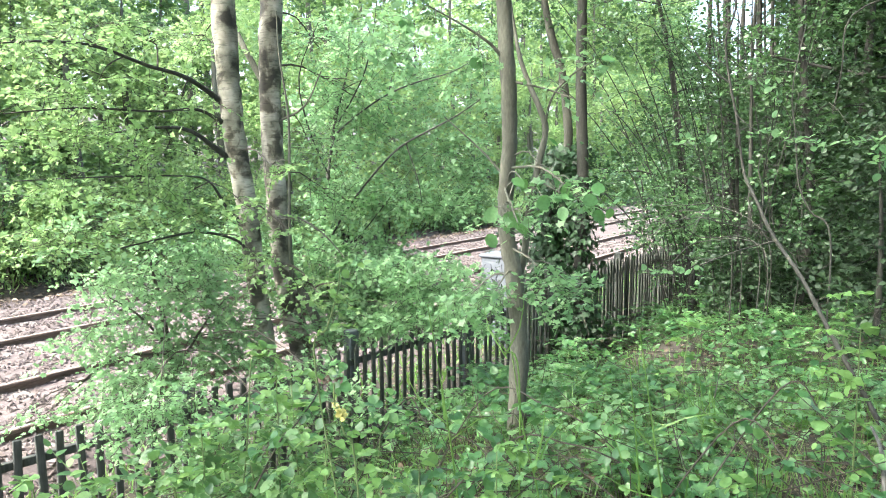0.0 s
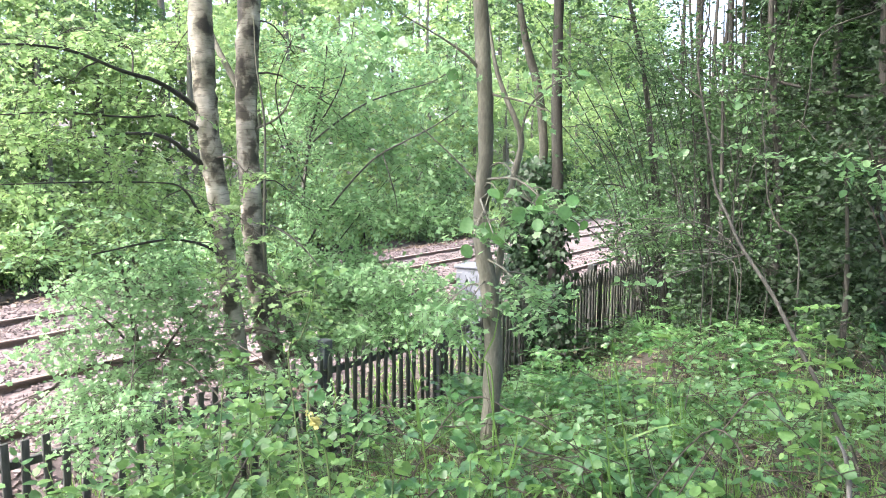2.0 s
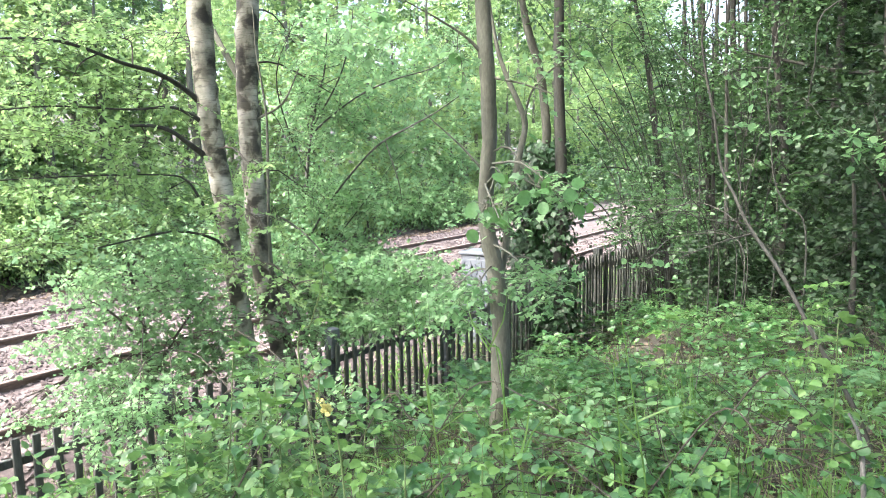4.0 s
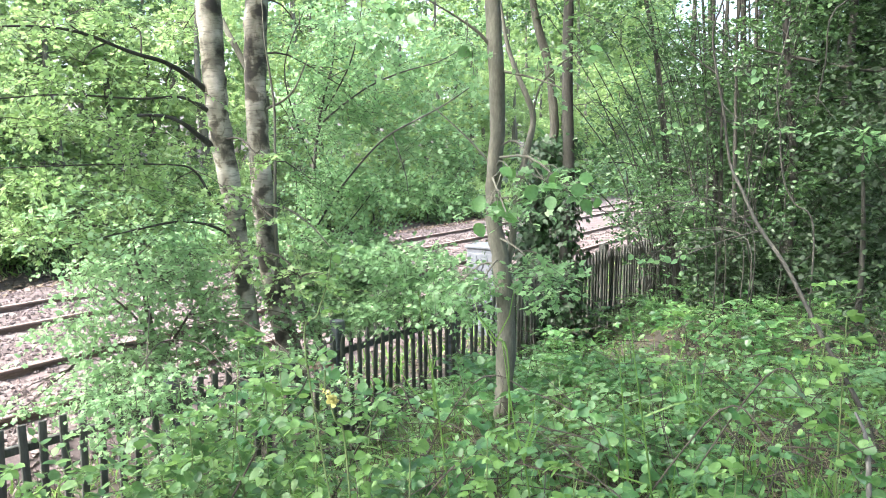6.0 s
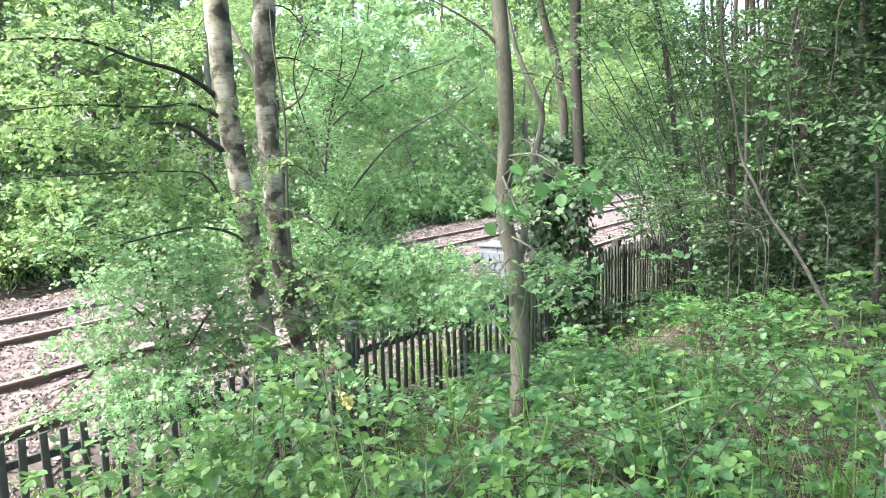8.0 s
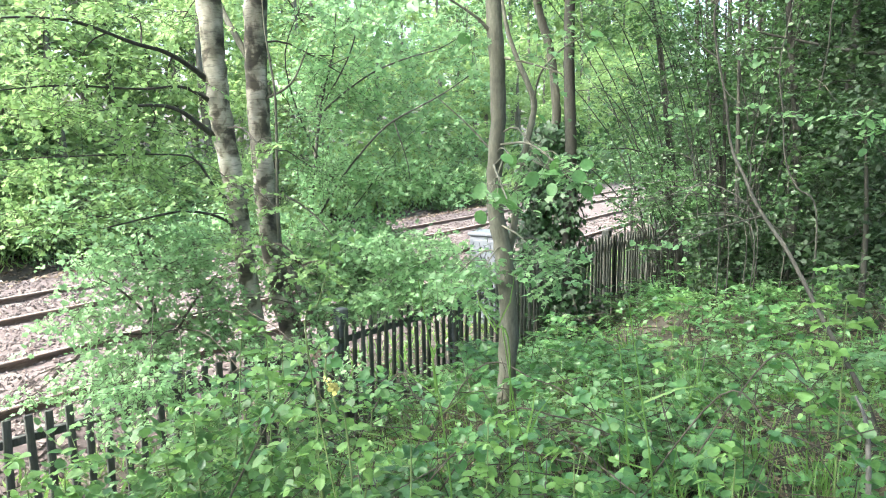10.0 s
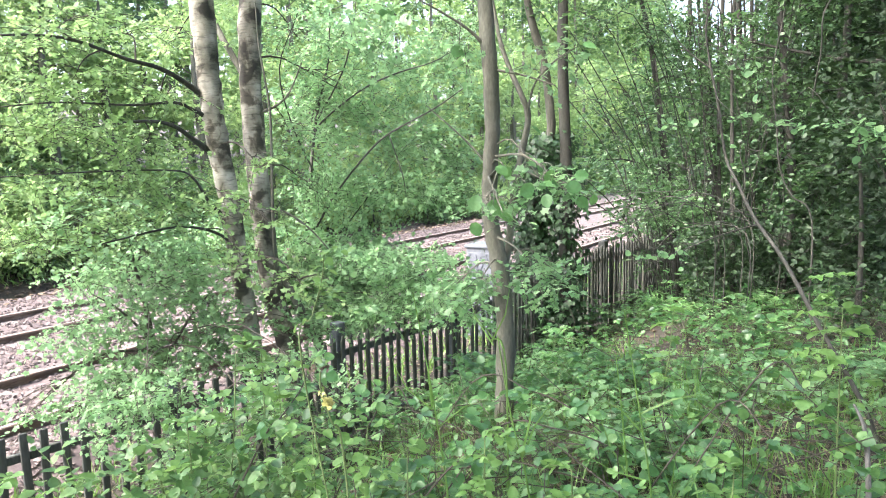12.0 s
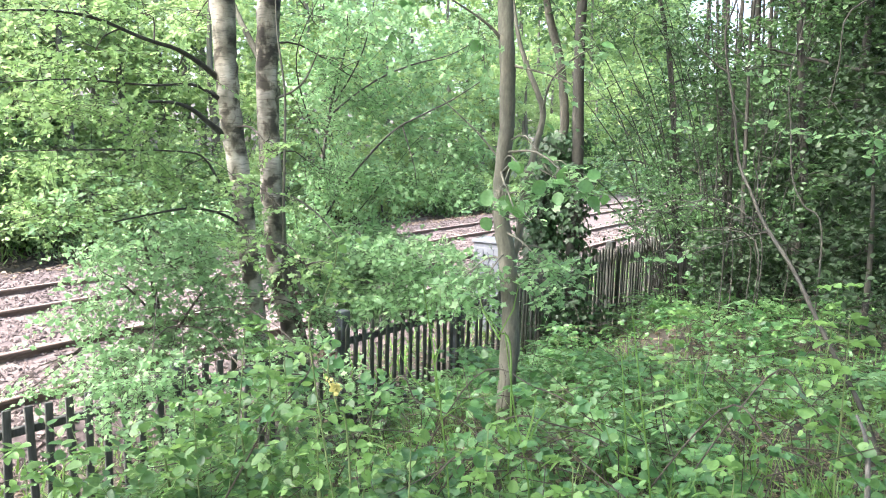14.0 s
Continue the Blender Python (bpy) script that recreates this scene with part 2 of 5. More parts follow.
def smooth_line(points, steps):
    """Catmull-Rom through rows of (x, y, z, radius)."""
    p = np.asarray(points, float)
    p = np.vstack([2 * p[0] - p[1], p, 2 * p[-1] - p[-2]])
    out = []
    for i in range(1, len(p) - 2):
        t = np.linspace(0, 1, steps, endpoint=False)[:, None]
        a, b, c, d = p[i - 1], p[i], p[i + 1], p[i + 2]
        out.append(0.5 * (2 * b + (c - a) * t + (2 * a - 5 * b + 4 * c - d) * t ** 2 + (3 * b - a - 3 * c + d) * t ** 3))
    return np.vstack(out + [p[-2][None]])


def tube(points, sides=8, steps=4, rough=0.0):
    """Verts and quads of a tapered stem along rows of (x, y, z, radius)."""
    q = smooth_line(points, steps) if len(points) > 1 and steps > 1 else np.asarray(points, float)
    c, r = q[:, :3], np.maximum(q[:, 3], 0.0008)
    d = unit(np.gradient(c, axis=0))
    ref = np.where(np.abs(d[:, 2:3]) > 0.9, np.array([[1.0, 0, 0]]), np.array([[0, 0, 1.0]]))
    u = unit(np.cross(ref, d))
    for i in range(1, len(u)):
        u[i] = unit(u[i - 1] - d[i] * (u[i - 1] @ d[i]))
    v = np.cross(d, u)
    ang = np.linspace(0, 2 * np.pi, sides, endpoint=False)
    rr = r[:, None] * (1 + rough * rng.normal(size=(len(r), sides)))
    verts = c[:, None] + rr[..., None] * (np.cos(ang)[None, :, None] * u[:, None] + np.sin(ang)[None, :, None] * v[:, None])
    i, j = np.meshgrid(np.arange(len(c) - 1), np.arange(sides), indexing="ij")
    k = (j + 1) % sides
    quads = np.stack([i * sides + j, i * sides + k, (i + 1) * sides + k, (i + 1) * sides + j], -1).reshape(-1, 4)
    return verts.reshape(-1, 3), quads


def joined(pieces):
    verts, faces, n = [], [], 0
    for v, f in pieces:
        verts.append(v)
        faces.append(f + n)
        n += len(v)
    return np.vstack(verts), np.vstack(faces)


def rods(a, b, r):
    """Thin three-sided twigs from a to b, as one pair of arrays of quads."""
    d = unit(b - a)
    ref = np.where(np.abs(d[:, 2:3]) > 0.9, np.array([[1.0, 0, 0]]), np.array([[0, 0, 1.0]]))
    u = unit(np.cross(ref, d))
    v = np.cross(d, u)
    r = np.broadcast_to(np.asarray(r, float), (len(a),))[:, None]
    rings = []
    for end, k in ((a, 1.0), (b, 0.5)):
        for s in range(3):
            w = 2 * np.pi * s / 3
            rings.append(end + r * k * (math.cos(w) * u + math.sin(w) * v))
    verts = np.stack(rings, 1).reshape(-1, 3)
    f = np.array([[0, 1, 4, 3], [1, 2, 5, 4], [2, 0, 3, 5]])
    return verts, (np.arange(len(a))[:, None, None] * 6 + f[None]).reshape(-1, 4)


# leaf blades: length along x, width along y, fold and curl along z
FARLEAF = (np.array([[0, 0, 0], [0.45, 0.36, 0.08], [1, 0, -0.06], [0.45, -0.36, 0.08]]), np.array([[0, 2, 1], [0, 3, 2]]))
OVAL = (np.array([[0, 0, 0], [0.28, 0.28, 0.06], [0.68, 0.30, 0.05], [1, 0, -0.1], [0.68, -0.30, 0.05], [0.28, -0.28, 0.06]]),
        np.array([[0, 3, 2], [0, 2, 1], [0, 5, 4], [0, 4, 3]]))
ROUND = (np.array([[0, 0, 0], [0.14, 0.30, 0.05], [0.46, 0.44, 0.07], [0.80, 0.30, 0.02], [1, 0, -0.10], [0.80, -0.30, 0.02],
                   [0.46, -0.44, 0.07], [0.14, -0.30, 0.05]]),
         np.array([[0, 2, 1], [0, 3, 2], [0, 4, 3], [0, 5, 4], [0, 6, 5], [0, 7, 6]]))
LOBED = (np.array([[0, 0, 0], [0.02, 0.34, 0.03], [0.28, 0.24, 0.04], [0.46, 0.50, 0.0], [0.62, 0.22, 0.03], [1, 0, -0.1],
                   [0.62, -0.22, 0.03], [0.46, -0.50, 0.0], [0.28, -0.24, 0.04], [0.02, -0.34, 0.03]]),
         np.array([[0, 2, 1], [2, 4, 3], [0, 5, 4], [0, 4, 2], [0, 9, 8], [8, 7, 6], [0, 6, 5], [0, 8, 6]]))
TOOTHED = (np.array([[0, 0, 0], [0.10, 0.29, 0.05], [0.36, 0.41, 0.07], [0.60, 0.31, 0.04], [0.78, 0.25, 0.0], [1, 0, -0.12], [0.78, -0.25, 0.0],
                     [0.60, -0.31, 0.04], [0.36, -0.41, 0.07], [0.10, -0.29, 0.05]]),
           np.array([[0, 2, 1], [0, 3, 2], [0, 4, 3], [0, 5, 4], [0, 6, 5], [0, 7, 6], [0, 8, 7], [0, 9, 8]]))
BLADE = (np.array([[0, 0.5, 0], [0, -0.5, 0], [0.5, 0.4, 0.1], [0.5, -0.4, 0.1], [0.85, 0.2, 0.02], [0.85, -0.2, 0.02], [1, 0, -0.08]]),
         np.array([[0, 1, 3], [0, 3, 2], [2, 3, 5], [2, 5, 4], [4, 5, 6]]))


def blades(p, axis, normal, size, shape, width=1.0):
    """Leaves at p, pointing along axis, as verts and triangles."""
    tv, tf = shape
    a = unit(axis)
    b = unit(np.cross(normal, a))
    n = np.cross(a, b)
    s = np.broadcast_to(np.asarray(size, float), (len(p),))[:, None, None]
    w = np.broadcast_to(np.asarray(width, float), (len(p),))[:, None, None]
    verts = p[:, None] + s * (tv[None, :, :1] * a[:, None] + w * tv[None, :, 1:2] * b[:, None] + tv[None, :, 2:] * n[:, None])
    faces = np.arange(len(p))[:, None, None] * len(tv) + tf[None]
    return verts.reshape(-1, 3), faces.reshape(-1, 3)


UP = np.array([0, 0, 1.0])


def spray(start, way, length, count, size, shape, tilt=0.45, droop=0.25, triple=False):
    """Leafy twigs: count leaves set alternately along each twig. Gives the leaves' and the twigs' arrays."""
    m = len(start)
    way = unit(way)
    side = unit(np.cross(way, UP + 0.2 * rng.normal(size=(m, 3))))
    t = np.linspace(0.12, 1.0, count)[None, :, None]
    L = np.broadcast_to(np.asarray(length, float), (m,))[:, None, None]
    pos = start[:, None] + way[:, None] * L * t - UP * (droop * L * t ** 2)
    sign = np.where(np.arange(count) % 2 == 0, 1.0, -1.0)[None, :, None]
    sign = np.where(t > 0.99, 0.0, sign)
    axis = way[:, None] * 0.6 + side[:, None] * sign * 0.85 + rng.normal(size=(m, count, 3)) * 0.35 - UP * 0.15
    normal = UP + tilt * rng.normal(size=(m, count, 3))
    sz = size * rng.uniform(0.45, 1.3, (m, count))
    pos, axis, normal, sz = pos.reshape(-1, 3), axis.reshape(-1, 3), normal.reshape(-1, 3), sz.ravel()
    if triple:
        a = unit(axis)
        b = unit(np.cross(normal, a))
        stalk = pos + a * sz[:, None] * 0.5
        pos = np.concatenate([stalk + a * sz[:, None] * 0.1, stalk, stalk])
        axis = np.concatenate([a, a * 0.35 + b, a * 0.35 - b])
        normal = np.concatenate([normal] * 3) + 0.2 * rng.normal(size=(len(a) * 3, 3))
        sz = np.concatenate([sz, sz * 0.8, sz * 0.8])
    leaf = blades(pos, axis, normal, sz, shape, rng.uniform(0.85, 1.2, len(pos)))
    mid = start + way * L[:, 0] * 0.55 - UP * droop * L[:, 0] * 0.3
    end = start + way * L[:, 0] - UP * droop * L[:, 0]
    return leaf, rods(np.vstack([start, mid]), np.vstack([mid, end]), 0.0022)


def in_ball(n, hollow=0.0):
    d = unit(rng.normal(size=(n, 3)))
    return d * (rng.uniform(hollow ** 3, 1, n) ** (1 / 3))[:, None]


def tree(name, label, category, trunk, limbs=(), clumps=(), leaf=LEAF_BIRCH, bark=BARK, shape=OVAL, size=0.05, count=9,
         twig=0.3, dens=1.0, sides=10, rough=0.05, group="", branches=True, tilt=0.45, limb_bark=None, stalks=True):
    """A tree or shrub: trunk and limbs as rows of (place, radius), clumps as rows of (centre, radii, number of leafy twigs)."""
    base = np.array(trunk[0][0], float)
    root = thing(name, base, label, category, group)
    rows = lambda line: [(*(np.array(p, float) - base), r) for p, r in line]
    child("trunk", mesh_of("trunk", *tube(rows(trunk), sides, 5, rough), bark), root)
    wood = [smooth_line(rows(trunk), 5)]
    for line in limbs:
        child("limb", mesh_of("limb", *tube(rows(line), 7, 4, rough), limb_bark or bark), root)
        wood.append(smooth_line(rows(line), 4))
    wood = np.vstack(wood)
    leaves, twigs = [], []
    wooden = TWIG if bark in (BIRCH, OLD_BIRCH) else bark
    for centre, radii, n in clumps:
        c = np.array(centre, float) - base
        radii = np.broadcast_to(np.asarray(radii, float), (3,))
        n = max(3, int(n * dens))
        off = in_ball(n)
        start = c + off * radii
        way = off * 0.7 + rng.normal(size=(n, 3)) * 0.6 * np.array([1, 1, 0.5]) + UP * 0.1
        lf, tw = spray(start - unit(way) * twig * 0.5, way, twig * rng.uniform(0.6, 1.3, n), count, size, shape, tilt)
        leaves.append(lf)
        if stalks and group not in ("woodland trees", "hazel scrub"):
            twigs.append(tw)
        if branches:
            near = wood[np.argmin(np.linalg.norm(wood[:, :3] - c - UP * 0.25, axis=1) + np.where(wood[:, 2] > c[2] + 0.2, 0.6, 0))]
            gap = c - near[:3]
            r0 = min(near[3] * 0.55, 0.006 + 0.006 * np.linalg.norm(gap))
            bend = near[:3] + gap * 0.5 + UP * 0.12 * np.linalg.norm(gap) + rng.normal(size=3) * 0.05
            end = c + gap * 0.15
            child("branch", mesh_of("branch", *tube([(*near[:3], r0), (*bend, r0 * 0.7), (*c, r0 * 0.45), (*end, 0.002)], 5 if stalks else 3, 3 if stalks else 1), wooden), root)
            for _ in range(6 if stalks else 0):
                tip = c + in_ball(1)[0] * radii * 0.95
                f = rng.uniform(0.3, 0.95)
                s = bend * (1 - f) + c * f
                twigs.append(tube([(*s, r0 * 0.4), (*((s + tip) / 2 + UP * 0.04), r0 * 0.28), (*tip, 0.0015)], 4, 2))
    if twigs:
        tagged(child("twig_spray", mesh_of("twig_spray", *joined(twigs), wooden), root), kind="stuff")
    if leaves:
        tagged(child("crown", mesh_of("crown", *joined(leaves), leaf), root), kind="stuff")
    return root


# ---- the lie of the land: z = 0 at the railheads, the line runs along X ----
FD = radians(9.5)
ALONG, ACROSS = np.array([math.cos(FD), -math.sin(FD)]), np.array([math.sin(FD), math.cos(FD)])
FENCE_Q = 4.75


def fence_top(s):
    return np.interp(np.asarray(s, float), (2.3, 4.1, 6.3, 8.0), (0.62, 0.71, 0.76, 1.02))


def fbm(x, y, k=1.0):
    return (np.sin(x * 1.7 * k + 1.3) * np.cos(y * 1.3 * k - 0.7) + 0.5 * np.sin(x * 3.9 * k + y * 2.7 * k + 2.0)) * 0.06


def ground_z(x, y):
    x, y = np.asarray(x, float), np.asarray(y, float)
    s, q = x * ALONG[0] + y * ALONG[1], x * ACROSS[0] + y * ACROSS[1]
    foot = fence_top(s) - 1.15
    near = foot + (0.66 - foot) * (1 - (1 - np.clip((FENCE_Q - 0.2 - q) / 4.3, 0, 1)) ** 2.8) + np.clip(-q, 0, 30) * 0.05
    near = near + fbm(x, y)
    line = -0.36 + 0 * x
    far = -0.38 + np.clip(y - 14.3, 0, 4) * 0.28 + np.clip(y - 18.3, 0, 200) * 0.1 + fbm(x, y, 0.6) * np.clip(y - 13.6, 0, 1)
    a = np.clip((q - FENCE_Q - 0.1) / 1.0, 0, 1)
    a = a * a * (3 - 2 * a)
    b = np.clip((y - 13.3) / 1.0, 0, 1)
    return (near * (1 - a) + line * a) * (1 - b) + far * b


def sheet(xs, ys, height):
    gx, gy = np.meshgrid(xs, ys, indexing="ij")
    v = np.stack([gx, gy, height(gx, gy)], -1).reshape(-1, 3)
    i, j = np.meshgrid(np.arange(len(xs) - 1), np.arange(len(ys) - 1), indexing="ij")
    m = len(ys)
    return v, np.stack([i * m + j, (i + 1) * m + j, (i + 1) * m + j + 1, i * m + j + 1], -1).reshape(-1, 4)


def steps(*runs):
    out = []
    for a, b, d in runs:
        out.append(np.arange(a, b, d))
    return np.concatenate(out)


xs = steps((-1500, -100, 100), (-100, -8, 4), (-8, 22, 0.25), (22, 60, 1.5), (60, 200, 10), (200, 1600, 100))
ys = steps((-1500, -100, 100), (-100, -6, 4), (-6, 18, 0.25), (18, 60, 1.5), (60, 200, 10), (200, 1600, 100))
tagged(new("ground", mesh_of("ground", *sheet(xs, ys, ground_z), EARTH)), "brown woodland soil and leaf mould on a low bank", "ground", kind="structure")

# ---- railway: two straight tracks on ballast ----
RAILS = ((6.45, 7.885), (9.93, 11.365))


def ballast_z(x, y):
    e = np.clip((y - 5.35) / 0.6, 0, 1) * np.clip((13.9 - y) / 0.7, 0, 1)
    return -0.42 + 0.325 * e + 0.025 * np.sin(x * 5.1) * np.sin(y * 6.3)


def railway():
    bed = new("ballast", mesh_of("ballast", *sheet(np.arange(-30, 120, 0.3), np.arange(5.3, 14.1, 0.13), ballast_z), BALLAST))
    tagged(bed, "pale pinkish-grey crushed stone track bed", "ballast", kind="structure")
    n = 21000
    x = 2.6 + 20 * rng.uniform(0, 1, n) ** 1.7
    y = rng.uniform(5.4, 13.8, n)
    base = np.array([[1, 0, 0], [-1, 0, 0], [0, 1, 0], [0, -1, 0], [0, 0, 1], [0, 0, -1]], float)
    f = np.array([[0, 2, 4], [2, 1, 4], [1, 3, 4], [3, 0, 4], [2, 0, 5], [1, 2, 5], [3, 1, 5], [0, 3, 5]])
    v = base[None] * rng.uniform(0.5, 1.25, (n, 6, 1)) + rng.normal(size=(n, 6, 3)) * 0.18
    ang = rng.uniform(0, 6.28, n)
    ca, sa = np.cos(ang)[:, None], np.sin(ang)[:, None]
    v = np.stack([v[..., 0] * ca - v[..., 1] * sa, v[..., 0] * sa + v[..., 1] * ca, v[..., 2] * 0.75], -1)
    v = v * rng.uniform(0.02, 0.04, n)[:, None, None] + np.stack([x, y, ballast_z(x, y) + 0.008], -1)[:, None]
    stones = mesh_of("stones", v.reshape(-1, 3), (np.arange(n)[:, None, None] * 6 + f[None]).reshape(-1, 3), STONE, False)
    tagged(new("ballast_stones", stones), "loose angular pinkish-grey ballast stones between the rails", "ballast", kind="stuff")
    prof = [(-0.07, -0.159), (0.07, -0.159), (0.07, -0.148), (0.012, -0.13), (0.01, -0.045), (0.035, -0.03), (0.035, -0.006), (0.028, 0),
            (-0.028, 0), (-0.035, -0.006), (-0.035, -0.03), (-0.01, -0.045), (-0.012, -0.13), (-0.07, -0.148)]
    x0, x1 = -30, 120
    rv = np.array([(x, py, pz) for x in (x0, x1) for py, pz in prof])
    k = len(prof)
    rf = np.array([(i, (i + 1) % k, k + (i + 1) % k, k + i) for i in range(k)])
    rail_me = mesh_of("rail", rv, rf, RUST, False)
    head = np.array([(x, py, 0.002) for x in (x0, x1) for py in (-0.022, 0.022)])
    head_me = mesh_of("running_surface", head, np.array([(0, 2, 3, 1)]), STEEL, False)
    bm = bmesh.new()
    box(bm, (0.26, 2.5, 0.2), (0, 0, -0.1), 0.02)
    sl = bpy.data.meshes.new("sleeper")
    bm.to_mesh(sl)
    bm.free()
    sl.materials.append(CONCRETE)
    for pair in RAILS:
        mid = sum(pair) / 2
        t = thing("railway_track", (0, mid, -0.16), "rusty steel rails on concrete sleepers in pale ballast", "railway track", "railway tracks")
        for y in pair:
            r = child("rail", rail_me, t, "rust-brown steel rail")
            r.location = (0, y - mid, 0.16)
            child("running_surface", head_me, r, "worn shiny rail head")
        for i in range(60):
            s = child("sleeper", sl, t)
            s.location = (-2 + 0.65 * i, rng.normal() * 0.01, 0.062)


STONE = leafy("ballast_stone", (0.042, 0.032, 0.03), (0.086, 0.066, 0.062), (0.165, 0.134, 0.129), (0.3, 0.3, 0.3), 0.0, 0.9)
railway()


# ---- paling fence along the foot of the bank ----
def fence():
    at0 = ALONG * 0 + ACROSS * FENCE_Q
    root = thing("paling_fence", (at0[0], at0[1], -0.5), "dark weathered paling fence with grey posts beside the railway", "fence")
    root.rotation_euler = (0, 0, -FD)
    bm = bmesh.new()
    box(bm, (0.048, 0.02, 1.12), (0, 0, -0.56), 0.004)
    pale = bpy.data.meshes.new("pale")
    bm.to_mesh(pale)
    bm.free()
    pale.materials.append(FENCE)
    bm = bmesh.new()
    box(bm, (0.10, 0.10, 1.40), (0, 0, -0.70), 0.008)
    post = bpy.data.meshes.new("post")
    bm.to_mesh(post)
    bm.free()
    post.materials.append(POST)
    dark_post = post.copy()
    dark_post.materials.clear()
    dark_post.materials.append(FENCE)
    bm = bmesh.new()
    tip = box(bm, (0.034, 0.02, 1.12), (0, 0, -0.56), 0)
    bmesh.ops.scale(bm, vec=(0.25, 1, 1), verts=[v for v in tip if v.co.z > -0.01])
    ring = bmesh.ops.bisect_plane(bm, geom=bm.verts[:] + bm.edges[:] + bm.faces[:], plane_co=(0, 0, -0.05), plane_no=(0, 0, 1))["geom_cut"]
    for v in ring:
        if isinstance(v, bmesh.types.BMVert):
            v.co.x = math.copysign(0.017, v.co.x)
    pointed = bpy.data.meshes.new("pale")
    bm.to_mesh(pointed)
    bm.free()
    pointed.materials.append(WORN_FENCE)
    s = -3.0
    while s < 14.9:
        p = child("pale", pale if s < 3.4 else pointed, root)
        p.location = (s, rng.normal() * 0.003, fence_top(s) + 0.5 + rng.normal() * (0.006 if s < 5.2 else 0.016))
        p.rotation_euler = (rng.normal() * 0.01, rng.normal() * (0.014 if s < 5.2 else 0.022), 0)
        s += 0.12 if s < 3.2 else 0.098 if s < 6.6 else 0.078
    for k in range(-4, 8):
        s = 4.13 + 1.56 * k
        p = child("post", post if k < 2 else dark_post, root, "grey square fence post" if k < 2 else "dark square fence post")
        p.location = (s, 0.075, fence_top(s) + 0.5 + (0.11 if k == 0 else 0.05))
        s2 = s + 1.56
        if k < 7:
            for drop in (0.16, 0.86):
                za, zb = fence_top(s) + 0.5 - drop, fence_top(s2) + 0.5 - drop
                bm = bmesh.new()
                box(bm, (math.hypot(1.56, zb - za), 0.035, 0.055), (0, 0, 0), 0.005)
                r = part("fence_rail", bm, FENCE, root)
                r.location = ((s + s2) / 2, 0.029, (za + zb) / 2)
                r.rotation_euler = (0, -math.atan2(zb - za, 1.56), 0)


fence()


# ---- equipment cabinet beside the line ----
def cabinet():
    x, y, z = (9.36, 4.98, 0.27)
    root = thing("equipment_cabinet", (x, y, -0.4), "pale grey metal lineside equipment cabinet with dark graffiti", "cabinet")
    h = 1.38
    bm = bmesh.new()
    box(bm, (0.42, 0.50, h - 0.06), (0, 0, (h - 0.06) / 2), 0.012)
    part("body", bm, CABINET, root)
    bm = bmesh.new()
    box(bm, (0.47, 0.55, 0.05), (0, 0, h - 0.035), 0.012)
    part("lid", bm, CABINET, root)
    bm = bmesh.new()
    box(bm, (0.016, 0.44, h - 0.24), (-0.216, 0, h / 2), 0.004)
    door = part("door", bm, CABINET, root)
    bm = bmesh.new()
    box(bm, (0.03, 0.025, 0.12), (-0.235, 0.16, h * 0.55), 0.006)
    part("handle", bm, RUST, door)
    marks = []
    for pts in ([(0.20, 1.13), (0.24, 1.05), (0.21, 0.95), (0.13, 0.93)], [(0.10, 1.13), (0.07, 1.0), (0.09, 0.9)],
                [(0.02, 1.1), (-0.04, 1.02), (0.0, 0.92), (-0.07, 0.86)], [(-0.10, 1.14), (-0.13, 1.0), (-0.2, 0.92)]):
        marks.append(tube([(-0.226, a * 0.85, b + 0.10, 0.006) for a, b in pts], 5, 5))
    child("graffiti", mesh_of("graffiti", *joined(marks), INK), root, "dark scrawled graffiti")


cabinet()

